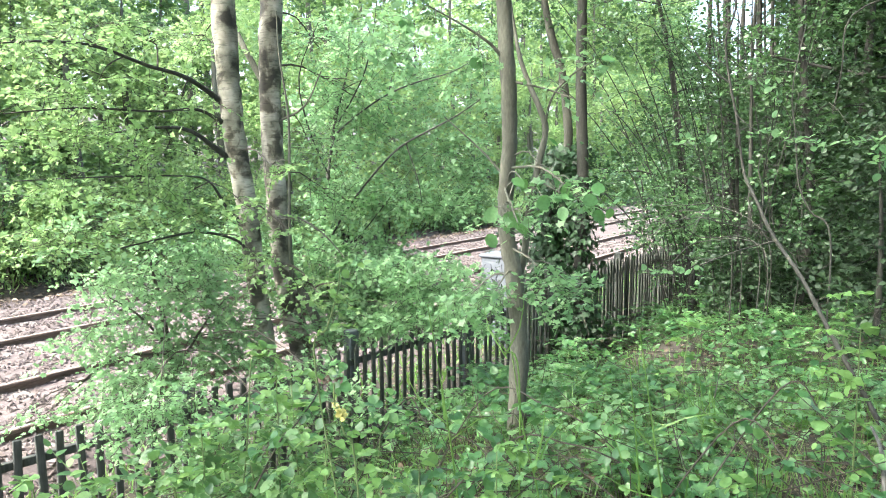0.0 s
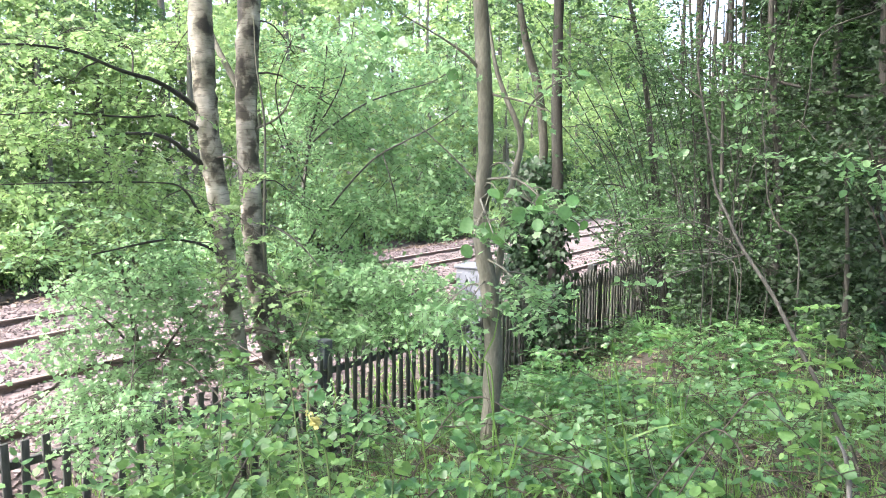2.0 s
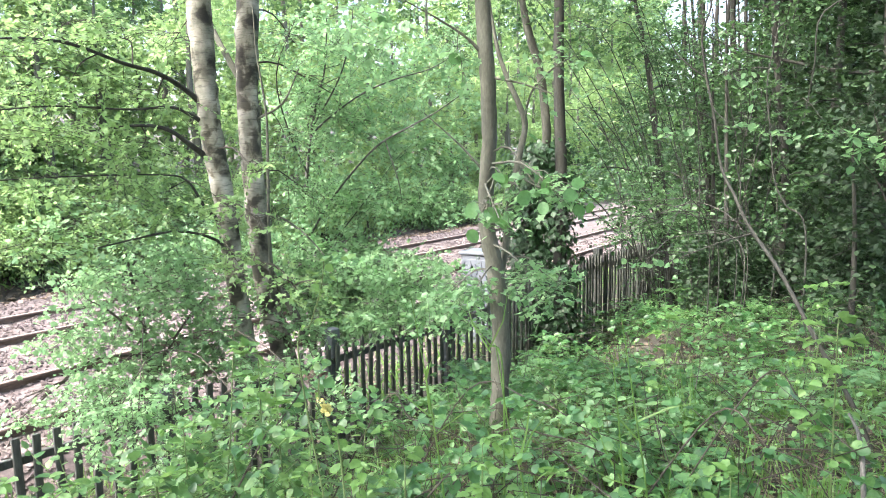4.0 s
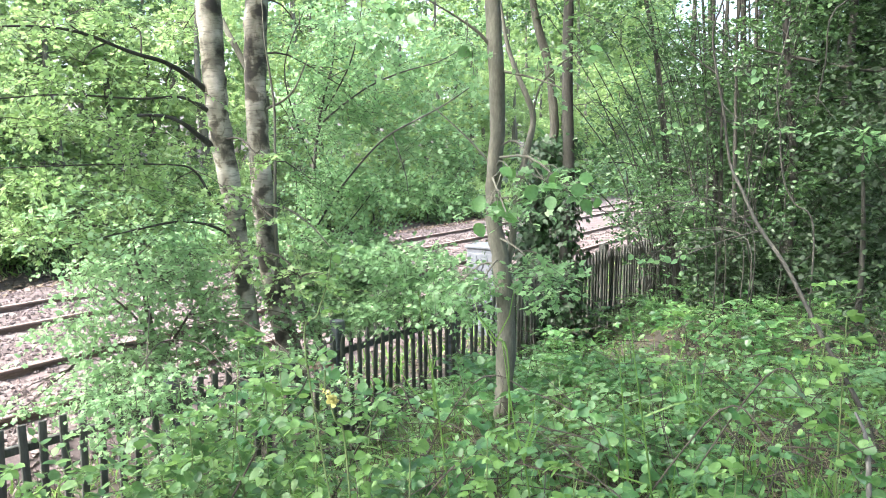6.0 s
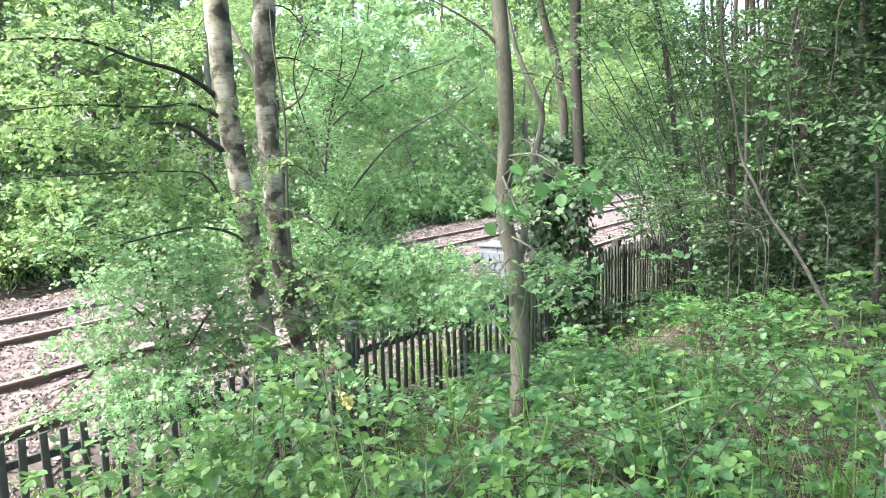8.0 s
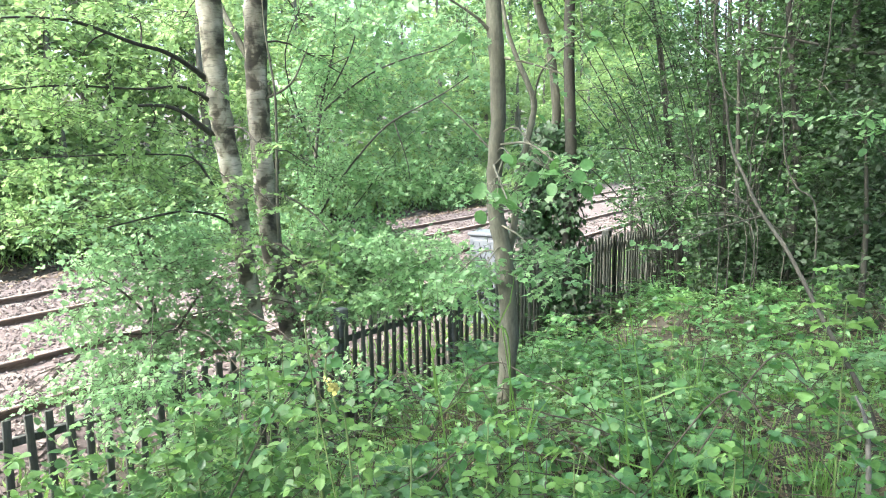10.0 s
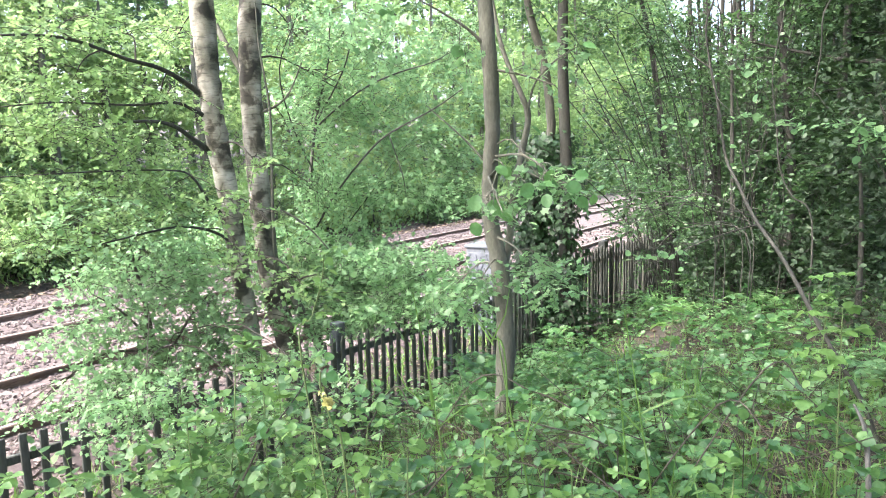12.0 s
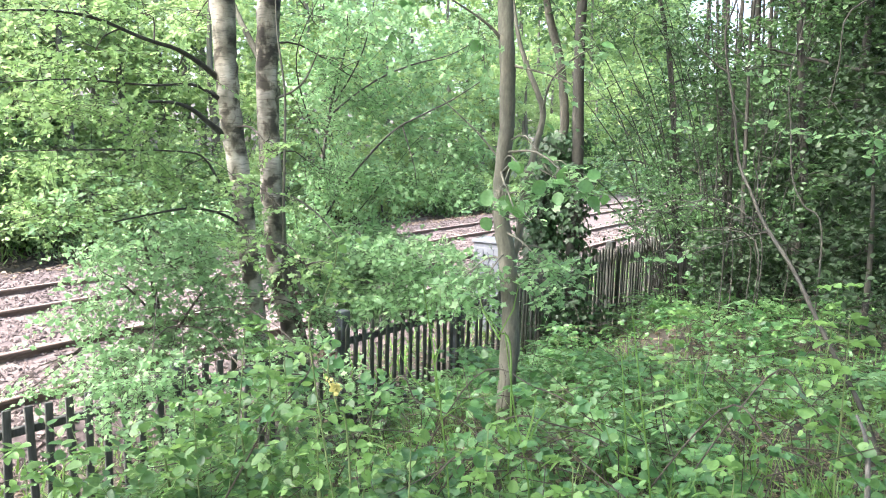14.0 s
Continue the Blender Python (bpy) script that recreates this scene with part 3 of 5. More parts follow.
# ---- trees ----
# birches on the railway side of the fence
tree("birch_tree", "silver birch with white bark banded dark, leaning over the fence", "birch",
     [((4.50, 4.69, -0.16), 0.105), ((4.48, 4.71, 0.56), 0.088), ((4.45, 4.74, 1.07), 0.084), ((4.41, 4.77, 1.51), 0.084), ((4.38, 4.80, 1.99), 0.088), ((4.34, 4.84, 2.37), 0.092),
      ((4.31, 4.86, 2.79), 0.094), ((4.30, 4.87, 3.11), 0.096), ((4.29, 4.88, 3.51), 0.10), ((4.28, 4.89, 4.17), 0.095), ((4.33, 4.98, 5.36), 0.075), ((4.49, 5.11, 7.05), 0.04), ((4.67, 5.21, 8.43), 0.01)],
     [[((4.27, 4.90, 2.76), 0.03), ((4.11, 4.91, 2.86), 0.022), ((3.84, 4.87, 2.95), 0.017), ((3.53, 4.85, 2.99), 0.014), ((3.15, 4.87, 3.08), 0.011), ((2.79, 4.86, 3.07), 0.008), ((2.47, 4.92, 3.02), 0.005)],
      [((4.28, 4.90, 2.60), 0.024), ((4.15, 4.87, 2.64), 0.017), ((3.97, 4.89, 2.70), 0.012), ((3.67, 5.00, 2.67), 0.009), ((3.14, 5.11, 2.67), 0.007), ((2.67, 5.26, 2.61), 0.004)],
      [((4.29, 4.88, 2.31), 0.03), ((4.13, 4.89, 2.41), 0.022), ((3.95, 4.91, 2.52), 0.017), ((3.73, 4.95, 2.55), 0.012), ((3.38, 5.08, 2.50), 0.006)],
      [((4.36, 4.82, 1.75), 0.02), ((4.20, 4.83, 1.90), 0.013), ((4.04, 4.84, 2.12), 0.009), ((3.81, 4.89, 2.17), 0.007), ((3.27, 5.15, 2.17), 0.006), ((2.75, 5.33, 2.15), 0.004)],
      [((4.41, 4.78, 1.46), 0.02), ((4.26, 4.78, 1.62), 0.013), ((3.90, 4.82, 1.72), 0.01), ((3.45, 4.91, 1.67), 0.007), ((3.04, 5.06, 1.59), 0.004)]],
     [((2.93, 5.12, 3.08), (0.55, 0.55, 0.10), 44), ((3.24, 5.05, 2.84), (0.5, 0.5, 0.12), 46), ((3.68, 5.11, 3.22), (0.45, 0.5, 0.10), 34), ((2.91, 5.25, 2.74), (0.5, 0.5, 0.08), 36), ((2.95, 5.22, 2.45), (0.5, 0.4, 0.10), 40),
      ((3.35, 5.10, 2.50), (0.5, 0.4, 0.12), 46), ((3.72, 4.96, 2.36), (0.35, 0.4, 0.14), 34), ((3.02, 5.18, 2.07), (0.5, 0.4, 0.10), 36), ((3.52, 4.98, 2.10), (0.45, 0.4, 0.14), 44), ((3.89, 4.95, 2.76), (0.3, 0.4, 0.10), 16)]
     + [((3.26, 5.03, 3.27), (0.5, 0.5, 0.08), 30), ((3.84, 4.87, 1.94), (0.3, 0.3, 0.15), 30), ((3.26, 5.04, 1.73), (0.45, 0.3, 0.12), 42), ((2.87, 5.16, 1.76), (0.35, 0.3, 0.10), 22), ((4.32, 5.25, 3.28), (0.3, 0.3, 0.15), 18),
      ((3.96, 4.22, 1.50), (0.3, 0.3, 0.12), 20), ((4.20, 4.13, 1.75), (0.25, 0.25, 0.12), 12), ((3.92, 4.26, 1.92), (0.3, 0.25, 0.12), 16), ((4.14, 4.18, 2.20), (0.25, 0.2, 0.10), 8), ((4.12, 3.77, 1.30), (0.35, 0.3, 0.12), 20)]
     + [((3.62, 5.16, 4.04), (0.9, 0.9, 0.2), 60), ((4.57, 4.33, 4.58), (0.8, 0.8, 0.3), 60), ((4.10, 5.04, 5.40), (1.0, 1.0, 0.5), 80), ((4.58, 4.75, 6.57), (1.1, 1.1, 0.7), 90)],
     LEAF_MAPLE, BIRCH, LOBED, 0.047, 12, 0.40, dens=0.78, tilt=0.6, limb_bark=SNAG)
tree("birch_tree", "silver birch with dark-banded white bark and forked lower stem", "birch",
     [((4.92, 4.55, -0.16), 0.12), ((4.84, 4.63, 0.55), 0.105), ((4.76, 4.71, 1.07), 0.098), ((4.72, 4.75, 1.58), 0.096), ((4.70, 4.77, 2.13), 0.095), ((4.69, 4.78, 2.62), 0.094), ((4.69, 4.78, 3.10), 0.096),
      ((4.71, 4.76, 3.57), 0.098), ((4.82, 4.80, 4.53), 0.09), ((5.02, 4.88, 5.98), 0.07), ((5.21, 4.96, 7.89), 0.03)],
     [[((4.65, 4.83, 2.98), 0.03), ((4.65, 4.96, 3.16), 0.028), ((4.66, 5.09, 3.34), 0.026), ((4.66, 5.23, 3.59), 0.024), ((4.61, 5.40, 4.01), 0.018)],
      [((4.92, 4.40, 0.61), 0.04), ((4.87, 4.45, 0.82), 0.04), ((4.83, 4.57, 1.07), 0.036), ((4.79, 4.68, 1.27), 0.03)],
      [((4.64, 4.55, 1.05), 0.016), ((4.57, 4.48, 1.75), 0.014), ((4.58, 4.47, 2.32), 0.012), ((4.58, 4.47, 2.70), 0.010), ((4.54, 4.51, 3.15), 0.007), ((4.53, 4.52, 3.51), 0.005)],
      [((4.74, 4.74, 1.83), 0.014), ((4.80, 4.52, 1.76), 0.011), ((4.86, 4.32, 1.62), 0.008), ((4.88, 4.14, 1.45), 0.005)],
      [((4.72, 4.75, 2.62), 0.012), ((4.75, 4.44, 2.75), 0.009), ((4.77, 4.26, 3.03), 0.006)]],
     [((5.34, 4.83, 3.38), (0.5, 0.5, 0.3), 90), ((5.62, 4.66, 2.93), (0.5, 0.5, 0.28), 90), ((5.14, 4.75, 2.44), (0.3, 0.5, 0.3), 70), ((5.04, 5.42, 1.63), (0.35, 0.3, 0.3), 60), ((5.16, 4.58, 1.97), (0.3, 0.4, 0.2), 50),
      ((5.72, 4.70, 5.28), (1.0, 1.0, 0.6), 160), ((6.21, 4.38, 6.89), (1.2, 1.2, 0.8), 180)],
     LEAF_BIRCH, OLD_BIRCH, OVAL, 0.04, 10, 0.32, tilt=0.7, limb_bark=BARK)

# slender tree in front of the fence
ash = tree("ash_tree", "slender grey-brown tree with a side stem, rooted in brambles", "tree",
     [((4.37, 2.21, 0.26), 0.075), ((4.38, 2.21, 0.54), 0.066), ((4.38, 2.19, 0.98), 0.062), ((4.37, 2.21, 1.36), 0.060), ((4.36, 2.24, 1.59), 0.058), ((4.34, 2.27, 1.78), 0.053), ((4.34, 2.28, 2.03), 0.053),
      ((4.35, 2.26, 2.34), 0.050), ((4.35, 2.26, 2.56), 0.050), ((4.34, 2.27, 2.88), 0.052), ((4.33, 2.29, 3.24), 0.050), ((4.32, 2.32, 3.79), 0.045), ((4.42, 2.34, 4.80), 0.03), ((4.52, 2.36, 5.68), 0.01)],
     [[((4.42, 2.23, 1.39), 0.022), ((4.49, 2.21, 1.66), 0.025), ((4.50, 2.18, 1.97), 0.024), ((4.57, 2.15, 2.25), 0.023), ((4.63, 2.13, 2.48), 0.022), ((4.61, 2.17, 2.63), 0.02), ((4.63, 2.26, 2.80), 0.018), ((4.64, 2.35, 3.04), 0.015), ((4.69, 2.47, 3.55), 0.01)],
      [((4.34, 2.27, 2.90), 0.016), ((4.24, 2.35, 3.02), 0.010), ((4.11, 2.48, 3.13), 0.007), ((3.91, 2.61, 3.23), 0.004)],
      [((4.625, 2.135, 2.50), 0.009), ((4.56, 2.05, 2.69), 0.007), ((4.52, 1.89, 2.82), 0.006), ((4.48, 1.72, 2.89), 0.003)],
      [((4.34, 2.28, 2.16), 0.010), ((4.26, 2.42, 2.34), 0.006), ((4.14, 2.63, 2.56), 0.004)],
      [((4.35, 2.25, 2.78), 0.010), ((4.35, 2.04, 2.73), 0.007), ((4.34, 1.81, 2.65), 0.004)]],
     [((3.97, 2.12, 1.91), (0.16, 0.16, 0.07), 9), ((4.17, 1.95, 1.99), (0.14, 0.14, 0.1), 8), ((4.29, 1.93, 2.12), (0.16, 0.16, 0.08), 10), ((4.10, 1.70, 2.08), (0.16, 0.14, 0.06), 8), ((3.80, 1.92, 1.93), (0.12, 0.12, 0.05), 5), ((3.95, 2.72, 3.01), (0.3, 0.3, 0.16), 26), ((3.99, 2.29, 2.88), (0.2, 0.2, 0.12), 10),
      ((4.44, 1.82, 2.83), (0.25, 0.25, 0.14), 16), ((4.19, 1.89, 1.53), (0.22, 0.2, 0.07), 16), ((4.46, 2.63, 1.32), (0.3, 0.25, 0.12), 34), ((4.62, 2.58, 1.10), (0.28, 0.25, 0.10), 24), ((4.62, 1.95, 1.42), (0.35, 0.3, 0.08), 26), ((5.0, 2.2, 1.2), (0.3, 0.3, 0.10), 22), ((4.12, 2.27, 1.38), (0.2, 0.2, 0.10), 24), ((4.45, 1.80, 2.01), (0.2, 0.2, 0.1), 10), ((3.75, 2.83, 3.11), (0.25, 0.25, 0.12), 16),
      ((4.24, 2.65, 3.69), (0.8, 0.8, 0.3), 60), ((4.71, 2.19, 4.20), (0.9, 0.9, 0.4), 90)],
     LEAF_BIRCH, BARK, LOBED, 0.055, 7, 0.24, dens=0.8, tilt=0.6)


# ivy-clad trees by the fence
def ivy(root, line, n, spread, size=0.07):
    base = np.array(root.location)
    q = smooth_line([(*(np.array(p, float) - base), r) for p, r in line], 12)
    k = rng.integers(0, len(q), n)
    ang = rng.uniform(0, 2 * np.pi, n)
    out = np.stack([np.cos(ang), np.sin(ang), np.zeros(n)], -1)
    r = q[k, 3] + np.abs(rng.normal(size=n)) * spread
    p = q[k, :3] + out * r[:, None] + rng.normal(size=(n, 3)) * 0.04
    lf = blades(p, -UP * 0.8 + out * 0.5 + rng.normal(size=(n, 3)) * 0.4, out + UP * 0.5 + rng.normal(size=(n, 3)) * 0.3, size * rng.uniform(0.5, 1.2, n), LOBED)
    tagged(child("ivy", mesh_of("ivy", *lf, LEAF_IVY), root, "dark glossy climbing ivy"), kind="stuff")


line = [((7.98, 3.21, -0.15), 0.10), ((7.97, 3.22, 0.39), 0.085), ((7.97, 3.23, 1.26), 0.075), ((7.98, 3.22, 2.10), 0.068), ((7.96, 3.25, 3.05), 0.062), ((7.96, 3.25, 3.98), 0.058), ((7.96, 3.26, 5.17), 0.05), ((8.16, 3.30, 7.55), 0.02)]
t = tree("ivy_clad_tree", "dark straight tree trunk covered with ivy beside the fence", "tree", line, [],
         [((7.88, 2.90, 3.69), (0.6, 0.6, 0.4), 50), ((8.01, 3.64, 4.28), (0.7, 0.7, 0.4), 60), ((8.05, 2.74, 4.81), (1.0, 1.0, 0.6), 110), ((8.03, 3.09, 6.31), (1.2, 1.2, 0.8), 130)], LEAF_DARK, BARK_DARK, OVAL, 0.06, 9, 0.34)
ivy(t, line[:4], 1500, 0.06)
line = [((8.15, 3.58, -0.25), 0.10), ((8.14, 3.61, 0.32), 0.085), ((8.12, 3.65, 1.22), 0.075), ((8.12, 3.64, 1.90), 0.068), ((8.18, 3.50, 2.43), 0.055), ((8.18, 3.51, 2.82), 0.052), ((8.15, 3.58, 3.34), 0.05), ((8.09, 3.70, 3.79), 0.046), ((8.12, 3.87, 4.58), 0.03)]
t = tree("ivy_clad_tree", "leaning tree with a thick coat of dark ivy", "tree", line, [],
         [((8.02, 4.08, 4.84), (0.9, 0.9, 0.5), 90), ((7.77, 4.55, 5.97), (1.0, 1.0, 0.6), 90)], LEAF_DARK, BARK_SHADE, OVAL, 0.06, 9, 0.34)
ivy(t, line[:5], 5200, 0.20)
ivy(t, line[:3], 2600, 0.30)

# hawthorn thicket behind the fence
tree("hawthorn_bush", "airy hawthorn thicket in fresh green leaf behind the fence", "shrub",
     [((5.77, 4.94, -0.37), 0.0324), ((5.69, 5.04, 0.60), 0.0252), ((5.65, 5.08, 1.43), 0.0202), ((5.69, 5.04, 2.06), 0.0173), ((5.75, 4.97, 2.68), 0.0130), ((5.83, 4.87, 3.18), 0.0086), ((5.86, 4.85, 3.67), 0.0043)],
     [[((5.73, 4.99, 2.46), 0.0101), ((5.63, 4.81, 2.59), 0.0094), ((5.64, 4.31, 2.87), 0.0086), ((5.76, 3.97, 3.01), 0.0072), ((5.86, 3.65, 3.09), 0.0050), ((5.92, 3.34, 3.24), 0.0029)],
      [((5.67, 5.06, 1.43), 0.0130), ((5.60, 4.68, 1.85), 0.0108), ((5.54, 4.28, 2.20), 0.0101), ((5.60, 4.04, 2.42), 0.0094), ((5.68, 3.75, 2.57), 0.0079), ((5.71, 3.51, 2.68), 0.0065), ((5.77, 3.20, 2.87), 0.0036)],
      [((5.71, 5.02, 2.12), 0.0086), ((5.29, 4.88, 2.55), 0.0072), ((5.08, 4.81, 3.05), 0.0058), ((5.14, 4.61, 3.53), 0.0029)],
      [((5.62, 4.00, 2.44), 0.0065), ((5.60, 3.85, 2.08), 0.0043), ((5.62, 3.83, 1.89), 0.0022)],
      [((5.75, 4.97, 2.62), 0.0086), ((5.61, 4.52, 3.03), 0.0072), ((5.60, 4.37, 3.38), 0.0050), ((5.63, 4.32, 3.79), 0.0029)],
      [((5.66, 5.07, 1.31), 0.0101), ((5.75, 4.81, 1.43), 0.0072), ((5.89, 4.48, 1.84), 0.0043), ((6.01, 4.15, 2.28), 0.0022)],
      [((5.71, 5.02, 0.60), 0.0115), ((5.80, 4.43, 0.88), 0.0086), ((5.93, 3.90, 1.03), 0.0058), ((5.99, 3.43, 0.95), 0.0029)]],
     [((6.15, 4.80, 3.49), (0.6, 0.6, 0.36), 130), ((6.65, 4.44, 3.06), (0.55, 0.6, 0.34), 120), ((6.18, 4.76, 2.58), (0.55, 0.5, 0.34), 140), ((6.55, 4.23, 2.35), (0.5, 0.5, 0.3), 120), ((5.85, 5.16, 2.86), (0.4, 0.4, 0.3), 80),
      ((5.84, 4.87, 1.89), (0.5, 0.4, 0.3), 140), ((6.11, 4.36, 1.89), (0.5, 0.5, 0.25), 130), ((6.19, 3.87, 1.87), (0.35, 0.3, 0.16), 60), ((5.31, 4.86, 1.36), (0.4, 0.4, 0.26), 110), ((5.71, 4.55, 1.45), (0.4, 0.4, 0.18), 90)]
     + [((5.48, 4.67, 1.02), (0.45, 0.4, 0.2), 120), ((5.79, 4.28, 1.07), (0.4, 0.4, 0.12), 60), ((5.50, 4.33, 0.72), (0.45, 0.3, 0.14), 90), ((5.82, 3.89, 0.80), (0.4, 0.3, 0.09), 55), ((6.74, 3.93, 3.44), (0.4, 0.4, 0.3), 50),
      ((7.11, 4.08, 2.72), (0.4, 0.4, 0.35), 50), ((6.91, 4.03, 2.17), (0.3, 0.3, 0.15), 30), ((5.75, 4.66, 1.16), (0.5, 0.5, 0.16), 60), ((5.23, 4.66, 0.95), (0.4, 0.4, 0.18), 50), ((5.99, 4.35, 1.33), (0.4, 0.4, 0.10), 34)]
     + [((5.76, 3.98, 1.04), (0.35, 0.35, 0.08), 26), ((5.47, 4.04, 1.27), (0.35, 0.35, 0.10), 40), ((5.67, 3.76, 1.34), (0.3, 0.3, 0.08), 26), ((5.82, 3.51, 1.08), (0.3, 0.3, 0.08), 26), ((5.28, 4.29, 0.93), (0.4, 0.3, 0.12), 50),
      ((5.45, 3.90, 0.91), (0.35, 0.3, 0.08), 34), ((4.79, 3.60, 1.42), (0.4, 0.35, 0.16), 46), ((4.92, 3.42, 1.16), (0.4, 0.35, 0.14), 40), ((5.14, 3.26, 1.34), (0.4, 0.35, 0.14), 36), ((4.66, 3.44, 1.05), (0.35, 0.3, 0.10), 26)]
     + [((4.76, 3.12, 1.00), (0.3, 0.3, 0.08), 18), ((4.95, 2.99, 1.13), (0.3, 0.25, 0.10), 22)],
     LEAF_MINT, SNAG, LOBED, 0.050, 9, 0.30, dens=1.15, tilt=0.9)
tree("hawthorn_bush", "dense leafy hawthorn overhanging the fence under the birches", "shrub",
     [((3.78, 5.04, -0.49), 0.04), ((3.78, 5.04, 0.29), 0.03), ((3.73, 5.08, 0.96), 0.022), ((3.68, 5.12, 1.38), 0.012), ((3.59, 5.05, 1.62), 0.004)],
     [[((3.77, 5.05, 0.53), 0.014), ((3.91, 4.82, 0.96), 0.010), ((4.01, 4.59, 1.24), 0.004)], [((3.76, 5.06, 0.77), 0.012), ((3.45, 5.03, 1.11), 0.008), ((3.24, 5.05, 1.27), 0.003)]],
     [((4.28, 5.54, 1.48), (0.6, 0.5, 0.2), 70), ((4.43, 5.29, 1.22), (0.45, 0.4, 0.28), 60), ((3.79, 5.28, 1.21), (0.5, 0.5, 0.22), 60), ((4.00, 4.87, 0.89), (0.55, 0.4, 0.25), 76), ((3.50, 5.12, 0.86), (0.4, 0.4, 0.24), 60),
      ((3.58, 4.69, 0.68), (0.55, 0.35, 0.2), 76), ((3.93, 4.40, 0.73), (0.4, 0.35, 0.2), 46), ((3.16, 4.75, 0.69), (0.4, 0.35, 0.18), 50), ((3.01, 5.07, 0.97), (0.3, 0.3, 0.12), 22), ((4.87, 4.89, 0.99), (0.35, 0.3, 0.25), 40)]
     + [((3.44, 5.28, 1.35), (0.3, 0.3, 0.12), 24), ((4.86, 5.31, 1.49), (0.4, 0.4, 0.2), 40), ((5.16, 5.02, 1.20), (0.4, 0.4, 0.2), 46), ((4.77, 4.26, 0.81), (0.4, 0.4, 0.16), 50), ((3.66, 4.76, 1.28), (0.45, 0.3, 0.18), 46),
      ((3.93, 4.53, 1.12), (0.25, 0.3, 0.18), 24), ((3.98, 4.88, 1.45), (0.4, 0.3, 0.15), 34), ((3.69, 5.11, 1.61), (0.5, 0.4, 0.16), 26), ((3.99, 4.87, 1.75), (0.4, 0.4, 0.16), 22), ((3.17, 5.10, 1.15), (0.3, 0.3, 0.15), 12)]
     + [((2.83, 4.69, 1.84), (0.25, 0.2, 0.07), 9), ((2.87, 4.45, 1.52), (0.28, 0.2, 0.08), 12), ((2.74, 4.87, 1.68), (0.25, 0.2, 0.06), 8), ((3.19, 4.58, 1.95), (0.25, 0.2, 0.08), 10), ((2.70, 5.02, 0.54), (0.3, 0.2, 0.06), 16),
      ((2.96, 4.76, 0.51), (0.25, 0.2, 0.08), 20), ((2.86, 3.98, 0.74), (0.40, 0.25, 0.16), 62), ((2.52, 3.85, 0.65), (0.22, 0.2, 0.12), 10), ((2.85, 3.61, 0.59), (0.35, 0.25, 0.2), 30), ((3.77, 3.58, 0.72), (0.35, 0.3, 0.16), 30)]
     + [((3.72, 3.18, 0.66), (0.25, 0.2, 0.14), 12), ((3.30, 3.49, 0.64), (0.3, 0.25, 0.16), 22)],
     LEAF_MINT, TWIG, LOBED, 0.042, 10, 0.30, dens=1.25, tilt=0.9)

# bent dead stem in the clearing
sapling = tree("bent_sapling", "thin bent sapling with bare grey bark in the brambles", "sapling",
     [((4.20, -0.02, 0.67), 0.0134), ((4.30, 0.09, 0.92), 0.0122), ((4.39, 0.26, 1.19), 0.0122), ((4.48, 0.40, 1.42), 0.0115), ((4.57, 0.52, 1.61), 0.0109), ((4.75, 0.71, 1.83), 0.0104), ((4.83, 0.81, 2.01), 0.0098),
      ((4.92, 0.91, 2.19), 0.0091), ((4.91, 0.96, 2.51), 0.0079), ((4.90, 1.01, 2.75), 0.0073), ((4.89, 1.04, 3.00), 0.0061), ((4.90, 0.99, 3.20), 0.0055), ((4.90, 0.99, 3.59), 0.0024)],
     [[((4.90, 1.01, 2.74), 0.0061), ((4.87, 1.12, 2.83), 0.0048), ((4.85, 1.21, 2.94), 0.0037), ((4.83, 1.28, 3.15), 0.0024)],
      [((4.91, 0.96, 2.48), 0.0043), ((4.78, 1.06, 2.54), 0.0030), ((4.65, 1.19, 2.56), 0.0018)],
      [((4.75, 0.71, 1.83), 0.0043), ((4.63, 0.83, 1.88), 0.0030), ((4.48, 1.03, 1.93), 0.0024), ((4.32, 1.25, 1.90), 0.0012)],
      [((4.84, 0.78, 1.97), 0.0048), ((4.84, 0.78, 2.09), 0.0043), ((4.83, 0.81, 2.20), 0.0037), ((4.83, 0.80, 2.29), 0.0018)]],
     [((4.83, 0.81, 2.70), (0.12, 0.12, 0.05), 4), ((4.74, 0.78, 2.41), (0.25, 0.2, 0.06), 6), ((4.57, 0.53, 2.37), (0.15, 0.12, 0.05), 4), ((4.45, 1.17, 1.59), (0.3, 0.25, 0.07), 8), ((4.36, 1.13, 2.38), (0.1, 0.1, 0.05), 3)],
     LEAF_BIRCH, SNAG, ROUND, 0.042, 6, 0.2, dens=0.8, tilt=0.6)




def single_leaves(root, rows, mat):
    """Large separate leaves on their twigs: rows of (place, length)."""
    for p, size in rows:
        c = np.array(p) - np.array(root.location)
        lf = blades(c[None], np.array([[0.3, -0.6, -0.35]]) + rng.normal(size=(1, 3)) * 0.5, np.array([[-0.7, -0.4, 0.7]]) + rng.normal(size=(1, 3)) * 0.45, size * 0.95, ROUND)
        child("leaf", mesh_of("leaf", *lf, mat), root)


